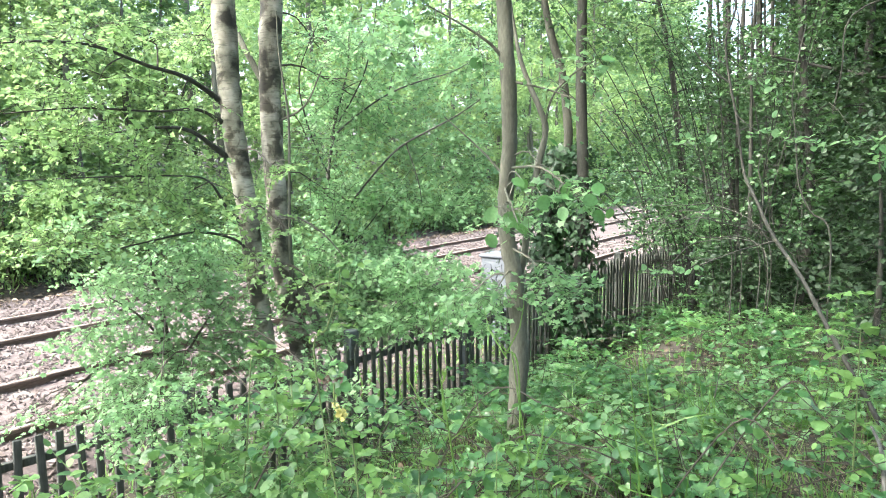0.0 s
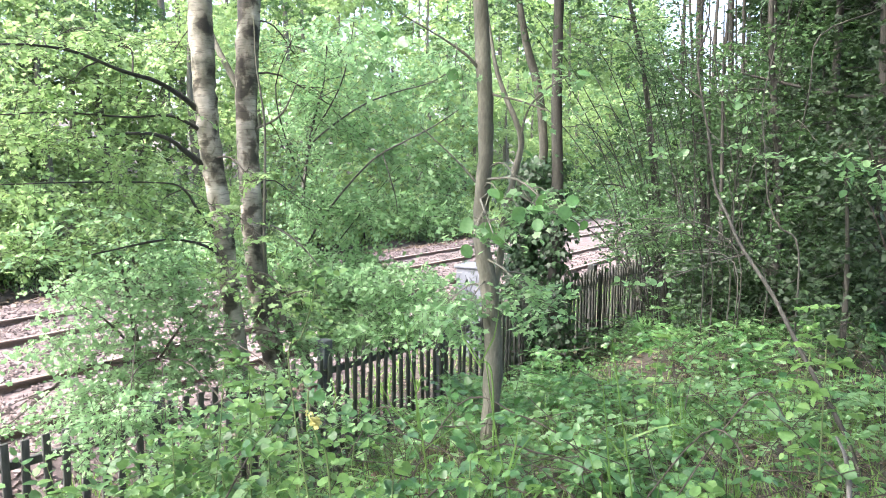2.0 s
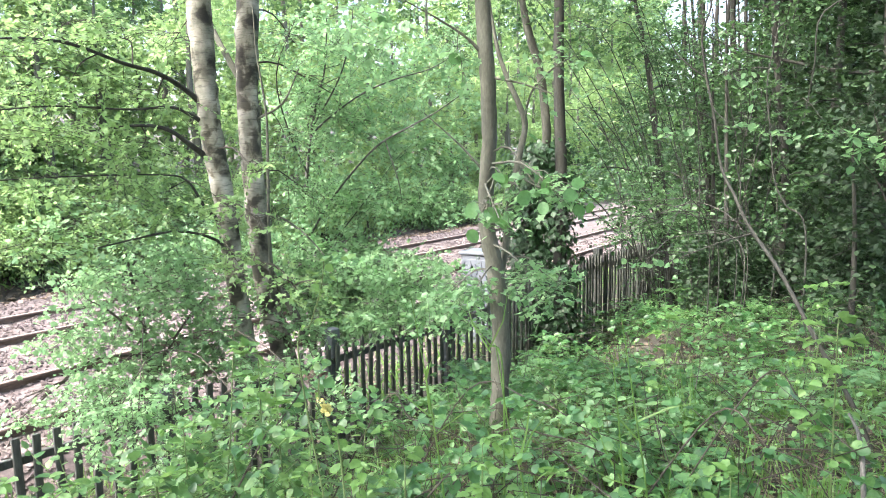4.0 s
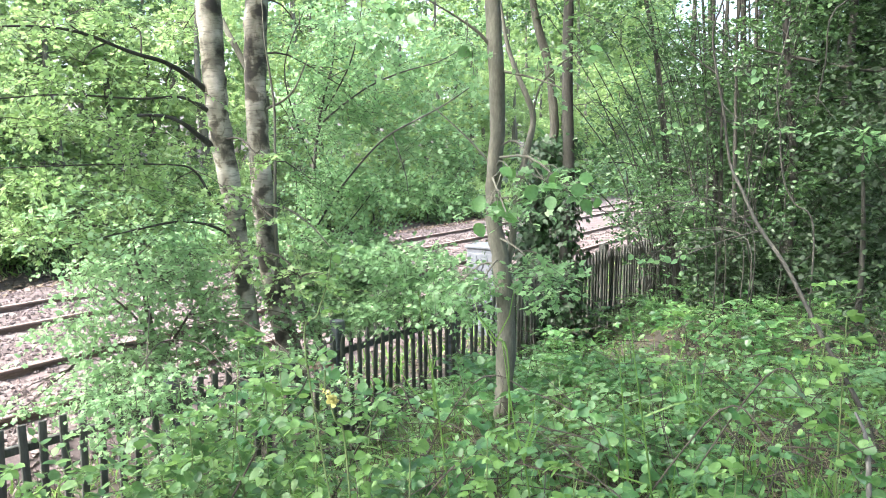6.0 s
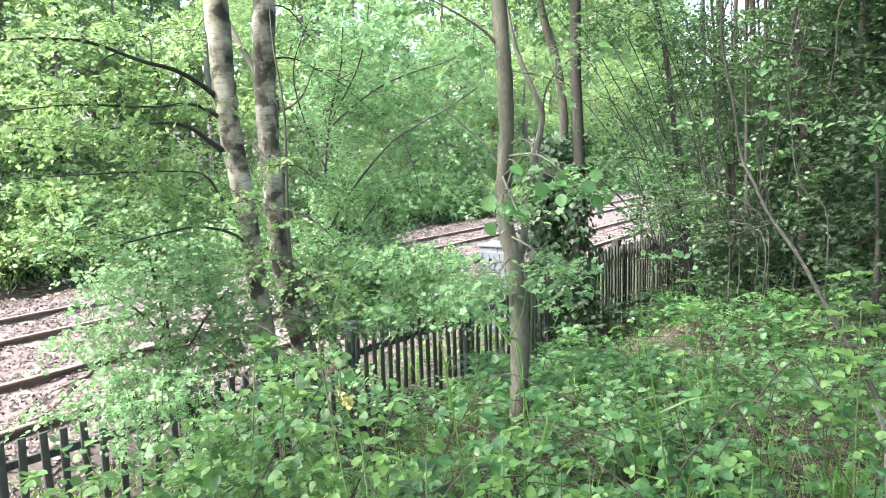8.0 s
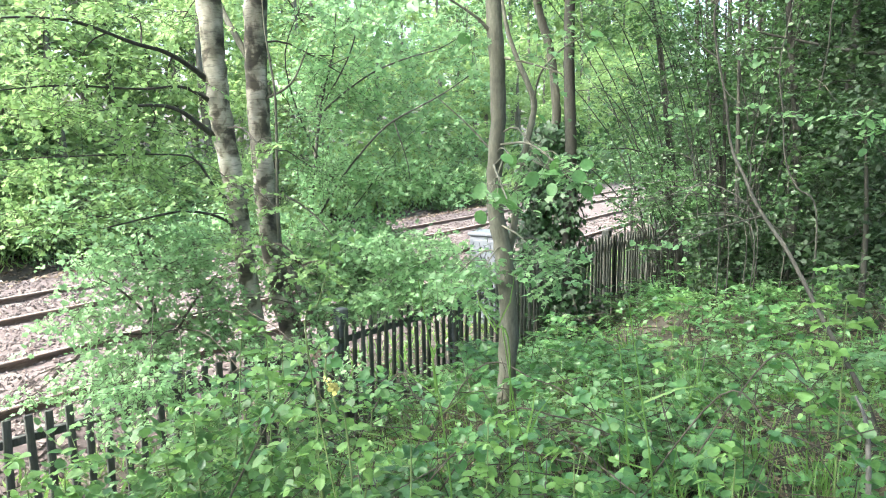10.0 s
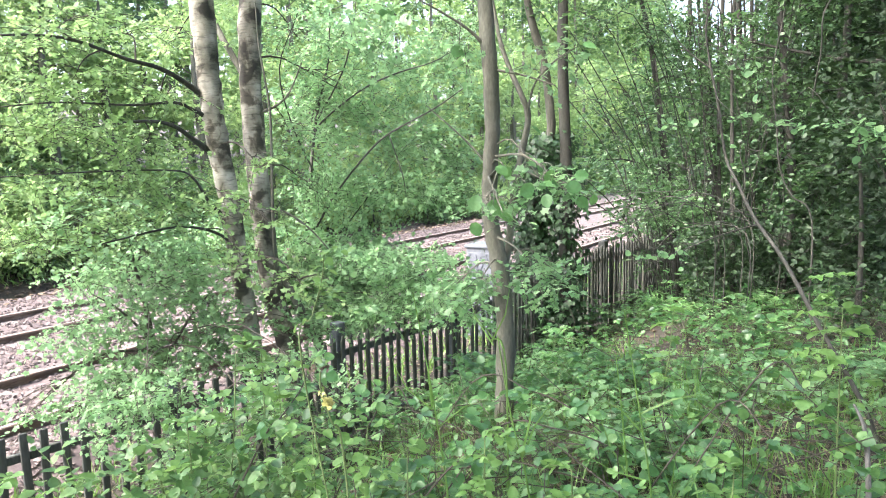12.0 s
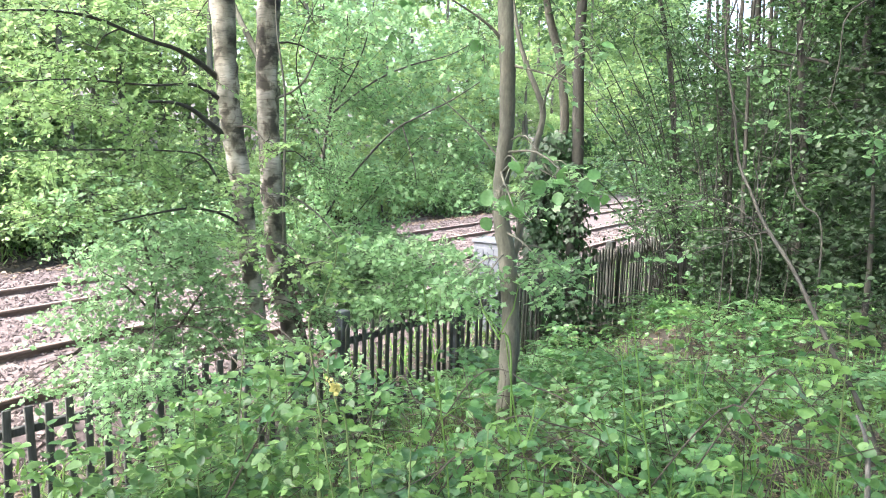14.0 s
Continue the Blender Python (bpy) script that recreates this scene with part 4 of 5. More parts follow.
single_leaves(ash, [(((3.85, 2.13, 1.90)), 0.11), (((3.89, 2.06, 1.94)), 0.12), (((3.91, 2.01, 1.88)), 0.11), (((4.11, 2.06, 2.14)), 0.10), (((4.09, 2.10, 2.16)), 0.10), (((4.07, 1.91, 2.01)), 0.09), (((4.29, 1.91, 2.18)), 0.10), (((4.32, 1.85, 2.14)), 0.09),
                    (((4.23, 1.80, 2.02)), 0.09), (((4.36, 1.75, 2.05)), 0.09), (((3.84, 2.14, 1.83)), 0.10), (((4.30, 1.62, 2.87)), 0.09), (((3.96, 2.33, 2.88)), 0.09), (((3.81, 2.58, 3.08)), 0.10), (((3.73, 2.69, 3.11)), 0.10), (((4.37, 1.99, 2.41)), 0.08), (((4.03, 1.78, 2.06)), 0.10), (((4.09, 1.64, 2.04)), 0.10), (((3.89, 1.84, 2.0)), 0.11), (((4.21, 1.62, 1.96)), 0.09), (((3.75, 1.90, 1.91)), 0.10), (((4.06, 1.72, 2.14)), 0.11), (((4.12, 1.60, 2.10)), 0.09), (((3.99, 1.72, 2.00)), 0.09), (((4.30, 1.55, 1.98)), 0.08)], LEAF_BRAMBLE)
single_leaves(sapling, [(((4.45, 1.16, 2.41)), 0.058), (((4.43, 1.22, 2.36)), 0.051), (((4.74, 0.78, 2.71)), 0.041), (((4.73, 0.83, 2.66)), 0.041), (((4.57, 0.55, 2.39)), 0.048), (((4.57, 0.49, 2.40)), 0.048), (((4.82, 0.87, 2.25)), 0.041)], LEAF_BIRCH)

# dead boughs drooping at the end of the fence
for i in range(7):
    foot = np.array((7.31, 1.16, 1.45)) + rng.normal(size=3) * np.array([0.15, 0.15, 0.05])
    top = np.array((7.04, 1.52, 1.74)) + rng.normal(size=3) * 0.14
    mid = np.array((6.75, 1.85, 1.76)) + rng.normal(size=3) * 0.2
    tip = np.array((6.54, 2.20, 1.61)) + rng.normal(size=3) * 0.3
    g = np.array([foot[0], foot[1], float(ground_z(foot[0], foot[1])) - 0.03])
    bough = thing("dead_bough", tuple(g), "thin grey dead bough arching over the brambles", "branch", "dead boughs")
    child("stem", mesh_of("stem", *tube([(0, 0, 0, 0.006), (*(foot - g), 0.0055), (*(top - g), 0.0045), (*(mid - g), 0.0035), (*(tip - g), 0.0015)], 5, 5, 0.06), SNAG), bough)

x, y = 2.93, 0.0
dead = thing("fallen_branch", (x, y, float(ground_z(x, y)) - 0.05), "pale grey dead stem leaning out of the brambles", "branch")
g = np.array(dead.location)
child("stem", mesh_of("stem", *tube([(0, 0, 0, 0.011)] + [(*(np.array(p) - g), r) for p, r in (((2.96, 0.02, 1.0), 0.010), ((3.0, 0.03, 1.12), 0.010), ((3.15, 0.05, 1.18), 0.008), ((3.32, 0.09, 1.20), 0.005))], 7, 4, 0.10), PALE_WOOD), dead)

# woods at the end of the clearing
def canopy_gap(x, y, z):
    """The gap in the canopy where the sky shows through the wood."""
    return 8.3 < math.degrees(math.atan2(y, x)) < 12.8 and 0.16 < (z - 2.2) / math.hypot(x, y) < 0.5


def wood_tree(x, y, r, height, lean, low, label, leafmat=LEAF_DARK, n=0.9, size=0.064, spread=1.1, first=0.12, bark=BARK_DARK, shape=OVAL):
    z = float(ground_z(x, y)) - 0.1
    dx, dy = lean
    wob = rng.normal(size=(4, 2)) * 0.07
    pts = [((x, y, z), r * 1.25)] + [((x + dx * f + wob[i][0], y + dy * f + wob[i][1], z + height * f), r * (1.05 - 0.95 * f)) for i, f in enumerate((0.2, 0.45, 0.7, 1.0))]
    clumps = []
    for f in np.linspace(first, 1.0, low):
        a = rng.uniform(0, 6.28)
        rad = spread * rng.uniform(0.3, 1.0)
        c = (x + dx * f + rad * math.cos(a), y + dy * f + rad * math.sin(a), z + height * f)
        if canopy_gap(*c):
            continue
        clumps.append((c, (spread * 0.6, spread * 0.6, spread * 0.4), int(60 * n)))
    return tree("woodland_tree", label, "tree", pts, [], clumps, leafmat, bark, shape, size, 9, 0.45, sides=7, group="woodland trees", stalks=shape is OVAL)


for spot, r, h, lean in ((((9.72, 2.33, 0.77)), 0.055, 7.5, (-0.3, 0.9)), (((10.78, 2.17, 0.72)), 0.05, 8.0, (0, 0.1)), (((8.94, 1.04, 1.10)), 0.055, 8.0, (0, 0.05)), (((10.41, 1.35, 0.91)), 0.04, 8.0, (0.1, 0.0)),
                         (((9.98, 0.64, 0.94)), 0.07, 9.0, (0.1, 0.1)), (((9.50, 0.22, 1.03)), 0.05, 8.5, (0.1, -0.1)), (((12.84, 2.02, 0.57)), 0.06, 9.0, (0, 0.2)), (((13.44, 1.24, 0.56)), 0.07, 9.5, (0, 0)),
                         (((13.67, 3.01, 0.51)), 0.06, 8.5, (0, 0.2)), (((15.75, 2.80, 0.23)), 0.07, 9.5, (0, 0)), (((13.98, 0.69, 0.54)), 0.08, 9.5, (0, 0)), (((11.00, -0.03, 0.87)), 0.08, 9.5, (0, 0)), (((8.99, -0.46, 1.09)), 0.08, 9.0, (0, 0))):
    # trees at the right edge take the leaf with deeper shade painted in
    wood_tree(spot[0], spot[1], r * 0.9, h, lean, 13, "thin woodland tree with shade-darkened bark and leaves", LEAF_DEEP_SHADE if spot[1] / spot[0] < 0.11 else LEAF_DARK)
for i in range(16):
    b, d = radians(rng.uniform(-1, 13)), rng.uniform(11, 17)
    wood_tree(d * math.cos(b), d * math.sin(b), rng.uniform(0.018, 0.034), rng.uniform(6, 9), (rng.normal() * 0.4, rng.normal() * 0.4), 5, "thin dark woodland sapling with few leaves", n=0.5, first=0.3, spread=0.8)
for i in range(16):
    x, y = rng.uniform(15, 34), rng.uniform(-8, 2.6)
    wood_tree(x, y, rng.uniform(0.07, 0.12), rng.uniform(8, 11), (0, 0), 14, "shady tree deep in the lineside wood", size=0.15, spread=1.9, n=0.38, shape=FARLEAF)
# Unseen trees added behind the viewpoint; high crowns lean in as shade.
for i in range(14):
    a, d = radians(rng.uniform(-170, -12)), rng.uniform(3, 8)
    wood_tree(d * math.cos(a), d * math.sin(a), 0.09, rng.uniform(8, 10), (1.0, 1.2), 12, "unseen woodland tree added behind the clearing for shade", size=0.17, spread=2.4, n=0.45, first=0.45, shape=FARLEAF)

# Mostly unseen oaks, added so their crowns shade the clearing and the wood.
for x, y, h in ((-2.2, 1.6, 8.5), (-1.6, -2.2, 9), (1.6, -2.6, 8.5), (4.6, -2.4, 9), (7.6, -1.9, 9), (0.3, -4.6, 9.5), (-0.8, 3.4, 8), (10.2, -1.3, 9), (12.8, -0.6, 9.5), (11.5, -3.2, 9.5), (15.0, 0.4, 10)):
    z = float(ground_z(x, y)) - 0.1
    cl = [((x + dx + rng.normal() * 0.4, y + dy + rng.normal() * 0.4, z + h * 0.62 + rng.uniform(0, 2.4)), (1.3, 1.3, 0.5), 74) for dx in (-1.6, 0.3, 2.0) for dy in (-1.4, 0.4, 2.2)]
    tree("oak_tree", "tall oak added for its crown's shade over the clearing", "tree", [((x, y, z), 0.16), ((x + 0.1, y, z + h * 0.35), 0.13), ((x, y + 0.1, z + h * 0.7), 0.08), ((x + 0.2, y, z + h), 0.02)],
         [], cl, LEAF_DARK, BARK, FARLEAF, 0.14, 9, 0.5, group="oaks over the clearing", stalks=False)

# dense shrubs that close the wood behind the clearing
for i in range(17):
    b, d = radians(-5 + 18.5 * (i + 0.5) / 17), 12.5 + 5.5 * ((i * 7) % 17) / 17
    x, y = d * math.cos(b), d * math.sin(b)
    z = float(ground_z(x, y)) - 0.1
    cl = []
    for f in np.linspace(0.06, 0.70 if b < radians(7) else 0.44, 9 if b < radians(7) else 6):
        cx, cy, cz = x + rng.normal() * 0.6, y + rng.normal() * 0.6, z + 8.0 * f
        if canopy_gap(cx, cy, cz):
            continue
        cl.append(((cx, cy, cz), (1.0, 1.0, 0.55), 40))
    tree("woodland_tree", "dense shade-darkened understorey tree closing the wood", "tree", [((x, y, z), 0.09), ((x + 0.1, y, z + 2.5), 0.07), ((x, y + 0.1, z + 5.5), 0.045), ((x + 0.1, y, z + 8), 0.01)], [], cl,
         LEAF_DEEP_SHADE if b < radians(7) else LEAF_DARK, BARK_DARK, FARLEAF, 0.14, 9, 0.5, sides=6, group="woodland trees", stalks=False)

# maple at the wood's edge in shade-darkened leaf, with a bough and hanging stems
maple = tree("maple_tree", "young maple with dense shade-darkened lobed leaves at the wood's edge", "tree",
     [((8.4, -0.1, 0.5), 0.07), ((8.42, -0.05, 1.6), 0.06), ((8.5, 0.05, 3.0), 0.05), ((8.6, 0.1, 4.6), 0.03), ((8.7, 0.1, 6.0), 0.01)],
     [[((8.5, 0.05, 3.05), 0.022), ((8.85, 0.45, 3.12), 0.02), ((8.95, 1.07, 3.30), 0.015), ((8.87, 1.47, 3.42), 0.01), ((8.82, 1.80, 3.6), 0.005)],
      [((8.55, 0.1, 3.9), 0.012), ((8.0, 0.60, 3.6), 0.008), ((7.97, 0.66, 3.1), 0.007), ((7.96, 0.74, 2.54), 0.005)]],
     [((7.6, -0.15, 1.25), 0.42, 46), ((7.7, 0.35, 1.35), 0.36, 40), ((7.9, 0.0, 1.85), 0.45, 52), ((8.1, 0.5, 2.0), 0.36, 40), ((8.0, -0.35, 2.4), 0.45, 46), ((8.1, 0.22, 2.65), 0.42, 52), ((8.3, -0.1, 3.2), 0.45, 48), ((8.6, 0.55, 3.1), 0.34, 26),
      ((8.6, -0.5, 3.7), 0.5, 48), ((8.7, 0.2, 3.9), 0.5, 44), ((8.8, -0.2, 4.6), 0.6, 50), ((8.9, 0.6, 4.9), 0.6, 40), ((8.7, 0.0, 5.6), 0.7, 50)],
     LEAF_DEEP_SHADE, BARK_DARK, LOBED, 0.072, 9, 0.34, tilt=0.5)
tree("hazel_sapling", "hazel sapling holding out flat sprays of fresh leaves", "sapling",
     [((5.75, -0.15, 0.6), 0.014), ((5.7, -0.1, 1.4), 0.011), ((5.62, -0.02, 2.1), 0.008), ((5.55, 0.1, 2.5), 0.003)],
     [[((5.66, -0.06, 1.75), 0.006), ((5.55, 0.05, 2.05), 0.004), ((5.5, 0.15, 2.2), 0.002)]],
     [((5.49, 0.24, 2.40), (0.18, 0.14, 0.05), 7), ((5.5, 0.08, 2.33), (0.16, 0.14, 0.04), 5), ((5.5, 0.03, 2.18), (0.14, 0.12, 0.04), 5), ((5.55, -0.15, 2.55), (0.2, 0.15, 0.06), 5)],
     LEAF_BIRCH, TWIG, ROUND, 0.062, 6, 0.2, tilt=0.25)
stem = thing("hanging_stem", (6.97, 0.59, float(ground_z(6.97, 0.59)) - 0.03), "thin pale climbing stem twisting up into the wood", "climber")
g = np.array(stem.location)
child("stem", mesh_of("stem", *tube([(0, 0, 0, 0.008)] + [(*(np.array(p) - g), r) for p, r in (((6.97, 0.59, 1.62), 0.008), ((6.96, 0.75, 1.83), 0.008), ((6.94, 0.85, 2.07), 0.007), ((6.94, 0.89, 2.46), 0.006), ((6.93, 0.93, 2.87), 0.005), ((6.95, 0.85, 3.4), 0.004))], 6, 5, 0.05), SNAG), stem)


# tangles of fine branches between the fence and the wood
def tangle(x, y, count, leaves, label):
    z = float(ground_z(x, y)) - 0.05
    lines, cl = [], []
    for i in range(count):
        a, up, out = radians(rng.uniform(20, 330)), rng.uniform(1.2, 4.6), rng.uniform(0.4, 1.5)
        f = np.array([x + rng.normal() * 0.25, y + rng.normal() * 0.25, z])
        m = f + np.array([math.cos(a) * out * 0.45, math.sin(a) * out * 0.45, up * 0.5]) + rng.normal(size=3) * 0.12
        e = f + np.array([math.cos(a) * out, math.sin(a) * out, up])
        lines.append([(f, 0.007), (m, 0.006), (e, 0.0045), (e + np.array([math.cos(a) * 0.5, math.sin(a) * 0.5, rng.uniform(-0.35, 0.2)]), 0.002)])
        for k in range(3):
            w = rng.uniform(0.2, 1.0)
            s = m * (1 - w) + e * w
            h = rng.normal(size=3) * np.array([0.4, 0.4, 0.25])
            lines.append([(s, 0.0045), (s + h * 0.5 + UP * 0.05, 0.0035), (s + h, 0.0015)])
            cl.append((s + h, (0.26, 0.26, 0.12), leaves))
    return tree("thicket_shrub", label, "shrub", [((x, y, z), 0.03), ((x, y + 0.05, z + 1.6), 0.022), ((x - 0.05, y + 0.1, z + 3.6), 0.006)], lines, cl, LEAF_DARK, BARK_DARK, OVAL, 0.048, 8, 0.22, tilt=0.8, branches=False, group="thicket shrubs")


for x, y, count, leaves in ((8.4, 1.45, 9, 11), (9.0, 1.7, 10, 11), (9.6, 1.1, 10, 11)):
    tangle(x, y, count, leaves, "tangled shrub of thin dark branches with small leaves")

x, y, z = (9.33, 2.28, 0.68)
z = float(ground_z(x, y)) - 0.05
fan = []
for i in range(18):
    a, up = radians(rng.uniform(20, 190)), rng.uniform(0.9, 4.2)
    out = rng.uniform(0.5, 1.7)
    f = np.array([x + rng.normal() * 0.15, y + rng.normal() * 0.15, z])
    m = f + np.array([math.cos(a) * out * 0.35, math.sin(a) * out * 0.35, up * 0.6])
    e = f + np.array([math.cos(a) * out, math.sin(a) * out, up])
    g = e + np.array([math.cos(a) * 0.5, math.sin(a) * 0.5, rng.uniform(-0.3, 0.3)])
    fan.append([(f, 0.008), (m, 0.007), (e, 0.005), (g, 0.002)])
tree("elder_bush", "straggling bush of thin bare brown branches by the fence", "shrub", [((x, y, z), 0.035), ((x, y + 0.1, z + 1.5), 0.025), ((x - 0.1, y + 0.3, z + 3.2), 0.008)], fan,
     [((9.15, 2.89, 2.44), (0.7, 0.6, 0.5), 44), ((8.83, 3.23, 3.05), (0.6, 0.6, 0.4), 34), ((9.45, 2.59, 3.35), (0.7, 0.7, 0.5), 44), ((9.16, 2.12, 2.10), (0.5, 0.5, 0.5), 34), ((8.82, 2.62, 1.49), (0.4, 0.4, 0.2), 30), ((8.71, 2.26, 1.64), (0.45, 0.4, 0.28), 80), ((9.05, 2.53, 1.85), (0.4, 0.4, 0.25), 50), ((8.78, 1.98, 1.42), (0.45, 0.4, 0.25), 70), ((9.58, 2.86, 4.01), (0.7, 0.7, 0.5), 60), ((9.43, 3.33, 4.38), (0.7, 0.7, 0.4), 40)],
     LEAF_BIRCH, SNAG, OVAL, 0.045, 9, 0.3, tilt=0.8)

# hazel scrub at the foot of the right-hand wood
for c, rad, n in ((((11.48, 0.62, 1.62)), 0.9, 150), (((7.00, 0.22, 2.34)), 0.45, 70), (((12.30, 2.21, 1.17)), 0.8, 110), (((11.92, 1.35, 1.24)), 0.8, 130), (((11.13, 2.88, 1.22)), 0.6, 90), (((8.99, 0.30, 1.39)), 0.5, 60), (((8.0, 1.50, 1.30)), 0.45, 60), (((8.3, 0.95, 1.35)), 0.5, 70), (((12.94, 1.26, 3.19)), 1.0, 130), (((11.92, 3.75, 2.05)), 0.7, 60), (((14.33, 2.21, 3.52)), 1.1, 130)):
    x, y = c[0], c[1]
    z = float(ground_z(x, y))
    # the nearer bushes get the leaf whose colour holds the deep shade
    tree("hazel_bush", "shady hazel scrub at the edge of the wood", "shrub",
         [((x, y, z - 0.05), 0.03), ((x + 0.05, y, (z + c[2]) / 2), 0.02), ((x, y + 0.05, c[2]), 0.01)], [],
         [(c, (rad, rad, rad * 0.75), n), ((x + 0.2, y - 0.2, (c[2] * 0.6 + z * 0.4)), (rad, rad, rad * 0.6), n * 0.7), ((x - 0.2, y, z + 0.4), (rad, rad, 0.4), n * 0.5)],
         LEAF_DEEP_SHADE if x < 9.5 else LEAF_DARK, BARK_DARK, OVAL, 0.058, 10, 0.36, dens=1.3, group="hazel scrub", tilt=0.5)


# ---- woods on the far side of the line ----
def far_tree(x, y, height, spread, n, label, leafmat, low=0.0, dens=1.0, size=0.12):
    z = float(ground_z(x, y)) - 0.1
    pts = [((x, y, z), 0.16), ((x + 0.1, y, z + height * 0.3), 0.13), ((x, y + 0.1, z + height * 0.65), 0.08), ((x, y, z + height), 0.02)]
    clumps = []
    for i in range(n):
        f = low + (1 - low) * (i + 0.5) / n
        a = rng.uniform(0, 6.28)
        rad = spread * (0.35 + 0.65 * math.sin(math.pi * min(0.95, 0.25 + f * 0.7))) * rng.uniform(0.4, 1)
        s = spread * rng.uniform(0.3, 0.5)
        clumps.append(((x + rad * math.cos(a), y + rad * math.sin(a), z + 0.3 + height * f), (s, s, s * 0.6), int(60 * dens)))
    return tree("lineside_tree", label, "tree", pts, [], clumps, leafmat, BARK, FARLEAF, size, 9, 0.55, sides=6, group="trees across the line", tilt=0.9, stalks=False)


def far_bush(x, y, h, label):
    z = float(ground_z(x, y)) - 0.1
    cl = [((x + rng.normal() * 0.6, y + rng.normal() * 0.4, z + h * f), (0.8, 0.7, 0.45), 75) for f in (0.15, 0.35, 0.5, 0.7, 0.85, 1.0)]
    # bushes draw the plain far leaf or the copy with painted shade
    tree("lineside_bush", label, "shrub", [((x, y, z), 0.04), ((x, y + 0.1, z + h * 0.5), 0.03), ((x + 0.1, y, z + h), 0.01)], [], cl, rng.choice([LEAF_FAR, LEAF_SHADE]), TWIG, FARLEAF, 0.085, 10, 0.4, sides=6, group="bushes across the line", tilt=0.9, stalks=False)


for i in range(20):
    far_bush(6.0 + i * 1.35 + rng.normal() * 0.3 + max(0, i - 14) * 0.5, 14.9 + rng.uniform(-0.2, 0.7), rng.uniform(1.2, 2.6), "fresh green bush at the edge of the far woods")
for i in range(22):
    x = 4 + i * 1.9 + rng.normal() * 0.4
    far_tree(x, 16.6 + rng.uniform(-0.6, 1.4), rng.uniform(4.5, 7.5), 1.7, 21, "bright green young tree across the railway", LEAF_FAR, dens=0.5, size=0.13)
for i in range(14):
    far_tree(46 + i * 2.6 + rng.normal() * 0.4, 16.6 + rng.uniform(-0.8, 1.4), rng.uniform(5, 8), 2.0, 18, "bright green young tree across the railway", LEAF_FAR, dens=0.35, size=0.24)
# every third tree carries the shade-painted leaf, so gaps read dark
for i in range(22):
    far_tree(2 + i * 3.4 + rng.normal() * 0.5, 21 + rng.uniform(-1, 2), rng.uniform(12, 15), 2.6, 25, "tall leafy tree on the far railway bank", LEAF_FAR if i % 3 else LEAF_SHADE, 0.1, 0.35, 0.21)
for i in range(7):
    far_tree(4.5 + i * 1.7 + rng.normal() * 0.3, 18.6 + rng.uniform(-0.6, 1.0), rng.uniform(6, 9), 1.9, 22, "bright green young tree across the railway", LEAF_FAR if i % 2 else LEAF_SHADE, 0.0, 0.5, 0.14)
for i in range(15):
    far_tree(8 + i * 6 + rng.normal(), 36 + rng.uniform(-2, 3), rng.uniform(19, 22), 4.0, 26, "tall leafy tree at the back of the far woods", LEAF_FAR, 0.1, 0.2, 0.5)
for i in range(18):
    far_tree(9 + i * 5 + rng.normal(), 28 + rng.uniform(-1, 3), rng.uniform(15, 18), 3.4, 22, "tall leafy tree on the far railway bank", LEAF_FAR, 0.2, 0.25, 0.34)
for i in range(12):
    far_tree(34 + i * 5, rng.uniform(-6, 3.2), rng.uniform(9, 12), 3.0, 22, "leafy tree far along the railway", LEAF_FAR, 0.0, 0.3, 0.3)
for i in range(9):
    far_tree(48 + i * 3.5 + rng.normal(), 20 + rng.uniform(-1, 1.5), rng.uniform(16, 19), 2.8, 26, "tall leafy tree on the far railway bank", LEAF_FAR, 0.1, 0.4, 0.28)
for i in range(8):
    far_tree(95 + rng.uniform(0, 12), -14 + i * 5, rng.uniform(12, 15), 3.2, 20, "leafy tree where the line curves away", LEAF_FAR, 0.0, 0.2, 0.5)


def verge(name, label, x0, x1, y0, y1, n, h, mat, shape, wide):
    """Weeds and grass as one mass of blades."""
    x, y = rng.uniform(x0, x1, n), rng.uniform(y0, y1, n)
    p = np.stack([x, y, np.maximum(ground_z(x, y), -0.36)], -1)
    axis = UP + rng.normal(size=(n, 3)) * 0.45
    lf = blades(p, axis, rng.normal(size=(n, 3)) + UP * 0.1, h * rng.uniform(0.4, 1.2, n), shape, wide)
    tagged(new(name, mesh_of(name, *lf, mat)), label, "weeds", kind="stuff")


verge("far_verge_weeds", "straggling green weeds on the far side of the railway", 2, 45, 14.9, 17, 7000, 0.28, GRASS, BLADE, 0.12)
verge("lineside_weeds", "sparse weeds between the fence and the ballast", 1, 20, 4.6, 5.6, 1500, 0.25, GRASS, BLADE, 0.1)
n = 6500
x, y = rng.uniform(1, 30, n), rng.uniform(12.7, 15.5, n)
lf = blades(np.stack([x, y, np.maximum(ground_z(x, y), ballast_z(x, y)) + 0.03], -1), rng.normal(size=(n, 3)) * np.array([1, 1, 0.2]), UP + rng.normal(size=(n, 3)) * 0.3, rng.uniform(0.06, 0.13, n), OVAL)
tagged(new("far_leaf_litter", mesh_of("far_leaf_litter", *lf, DEAD_LEAF)), "orange-brown dead leaves beside the far track", "leaf litter", kind="stuff")


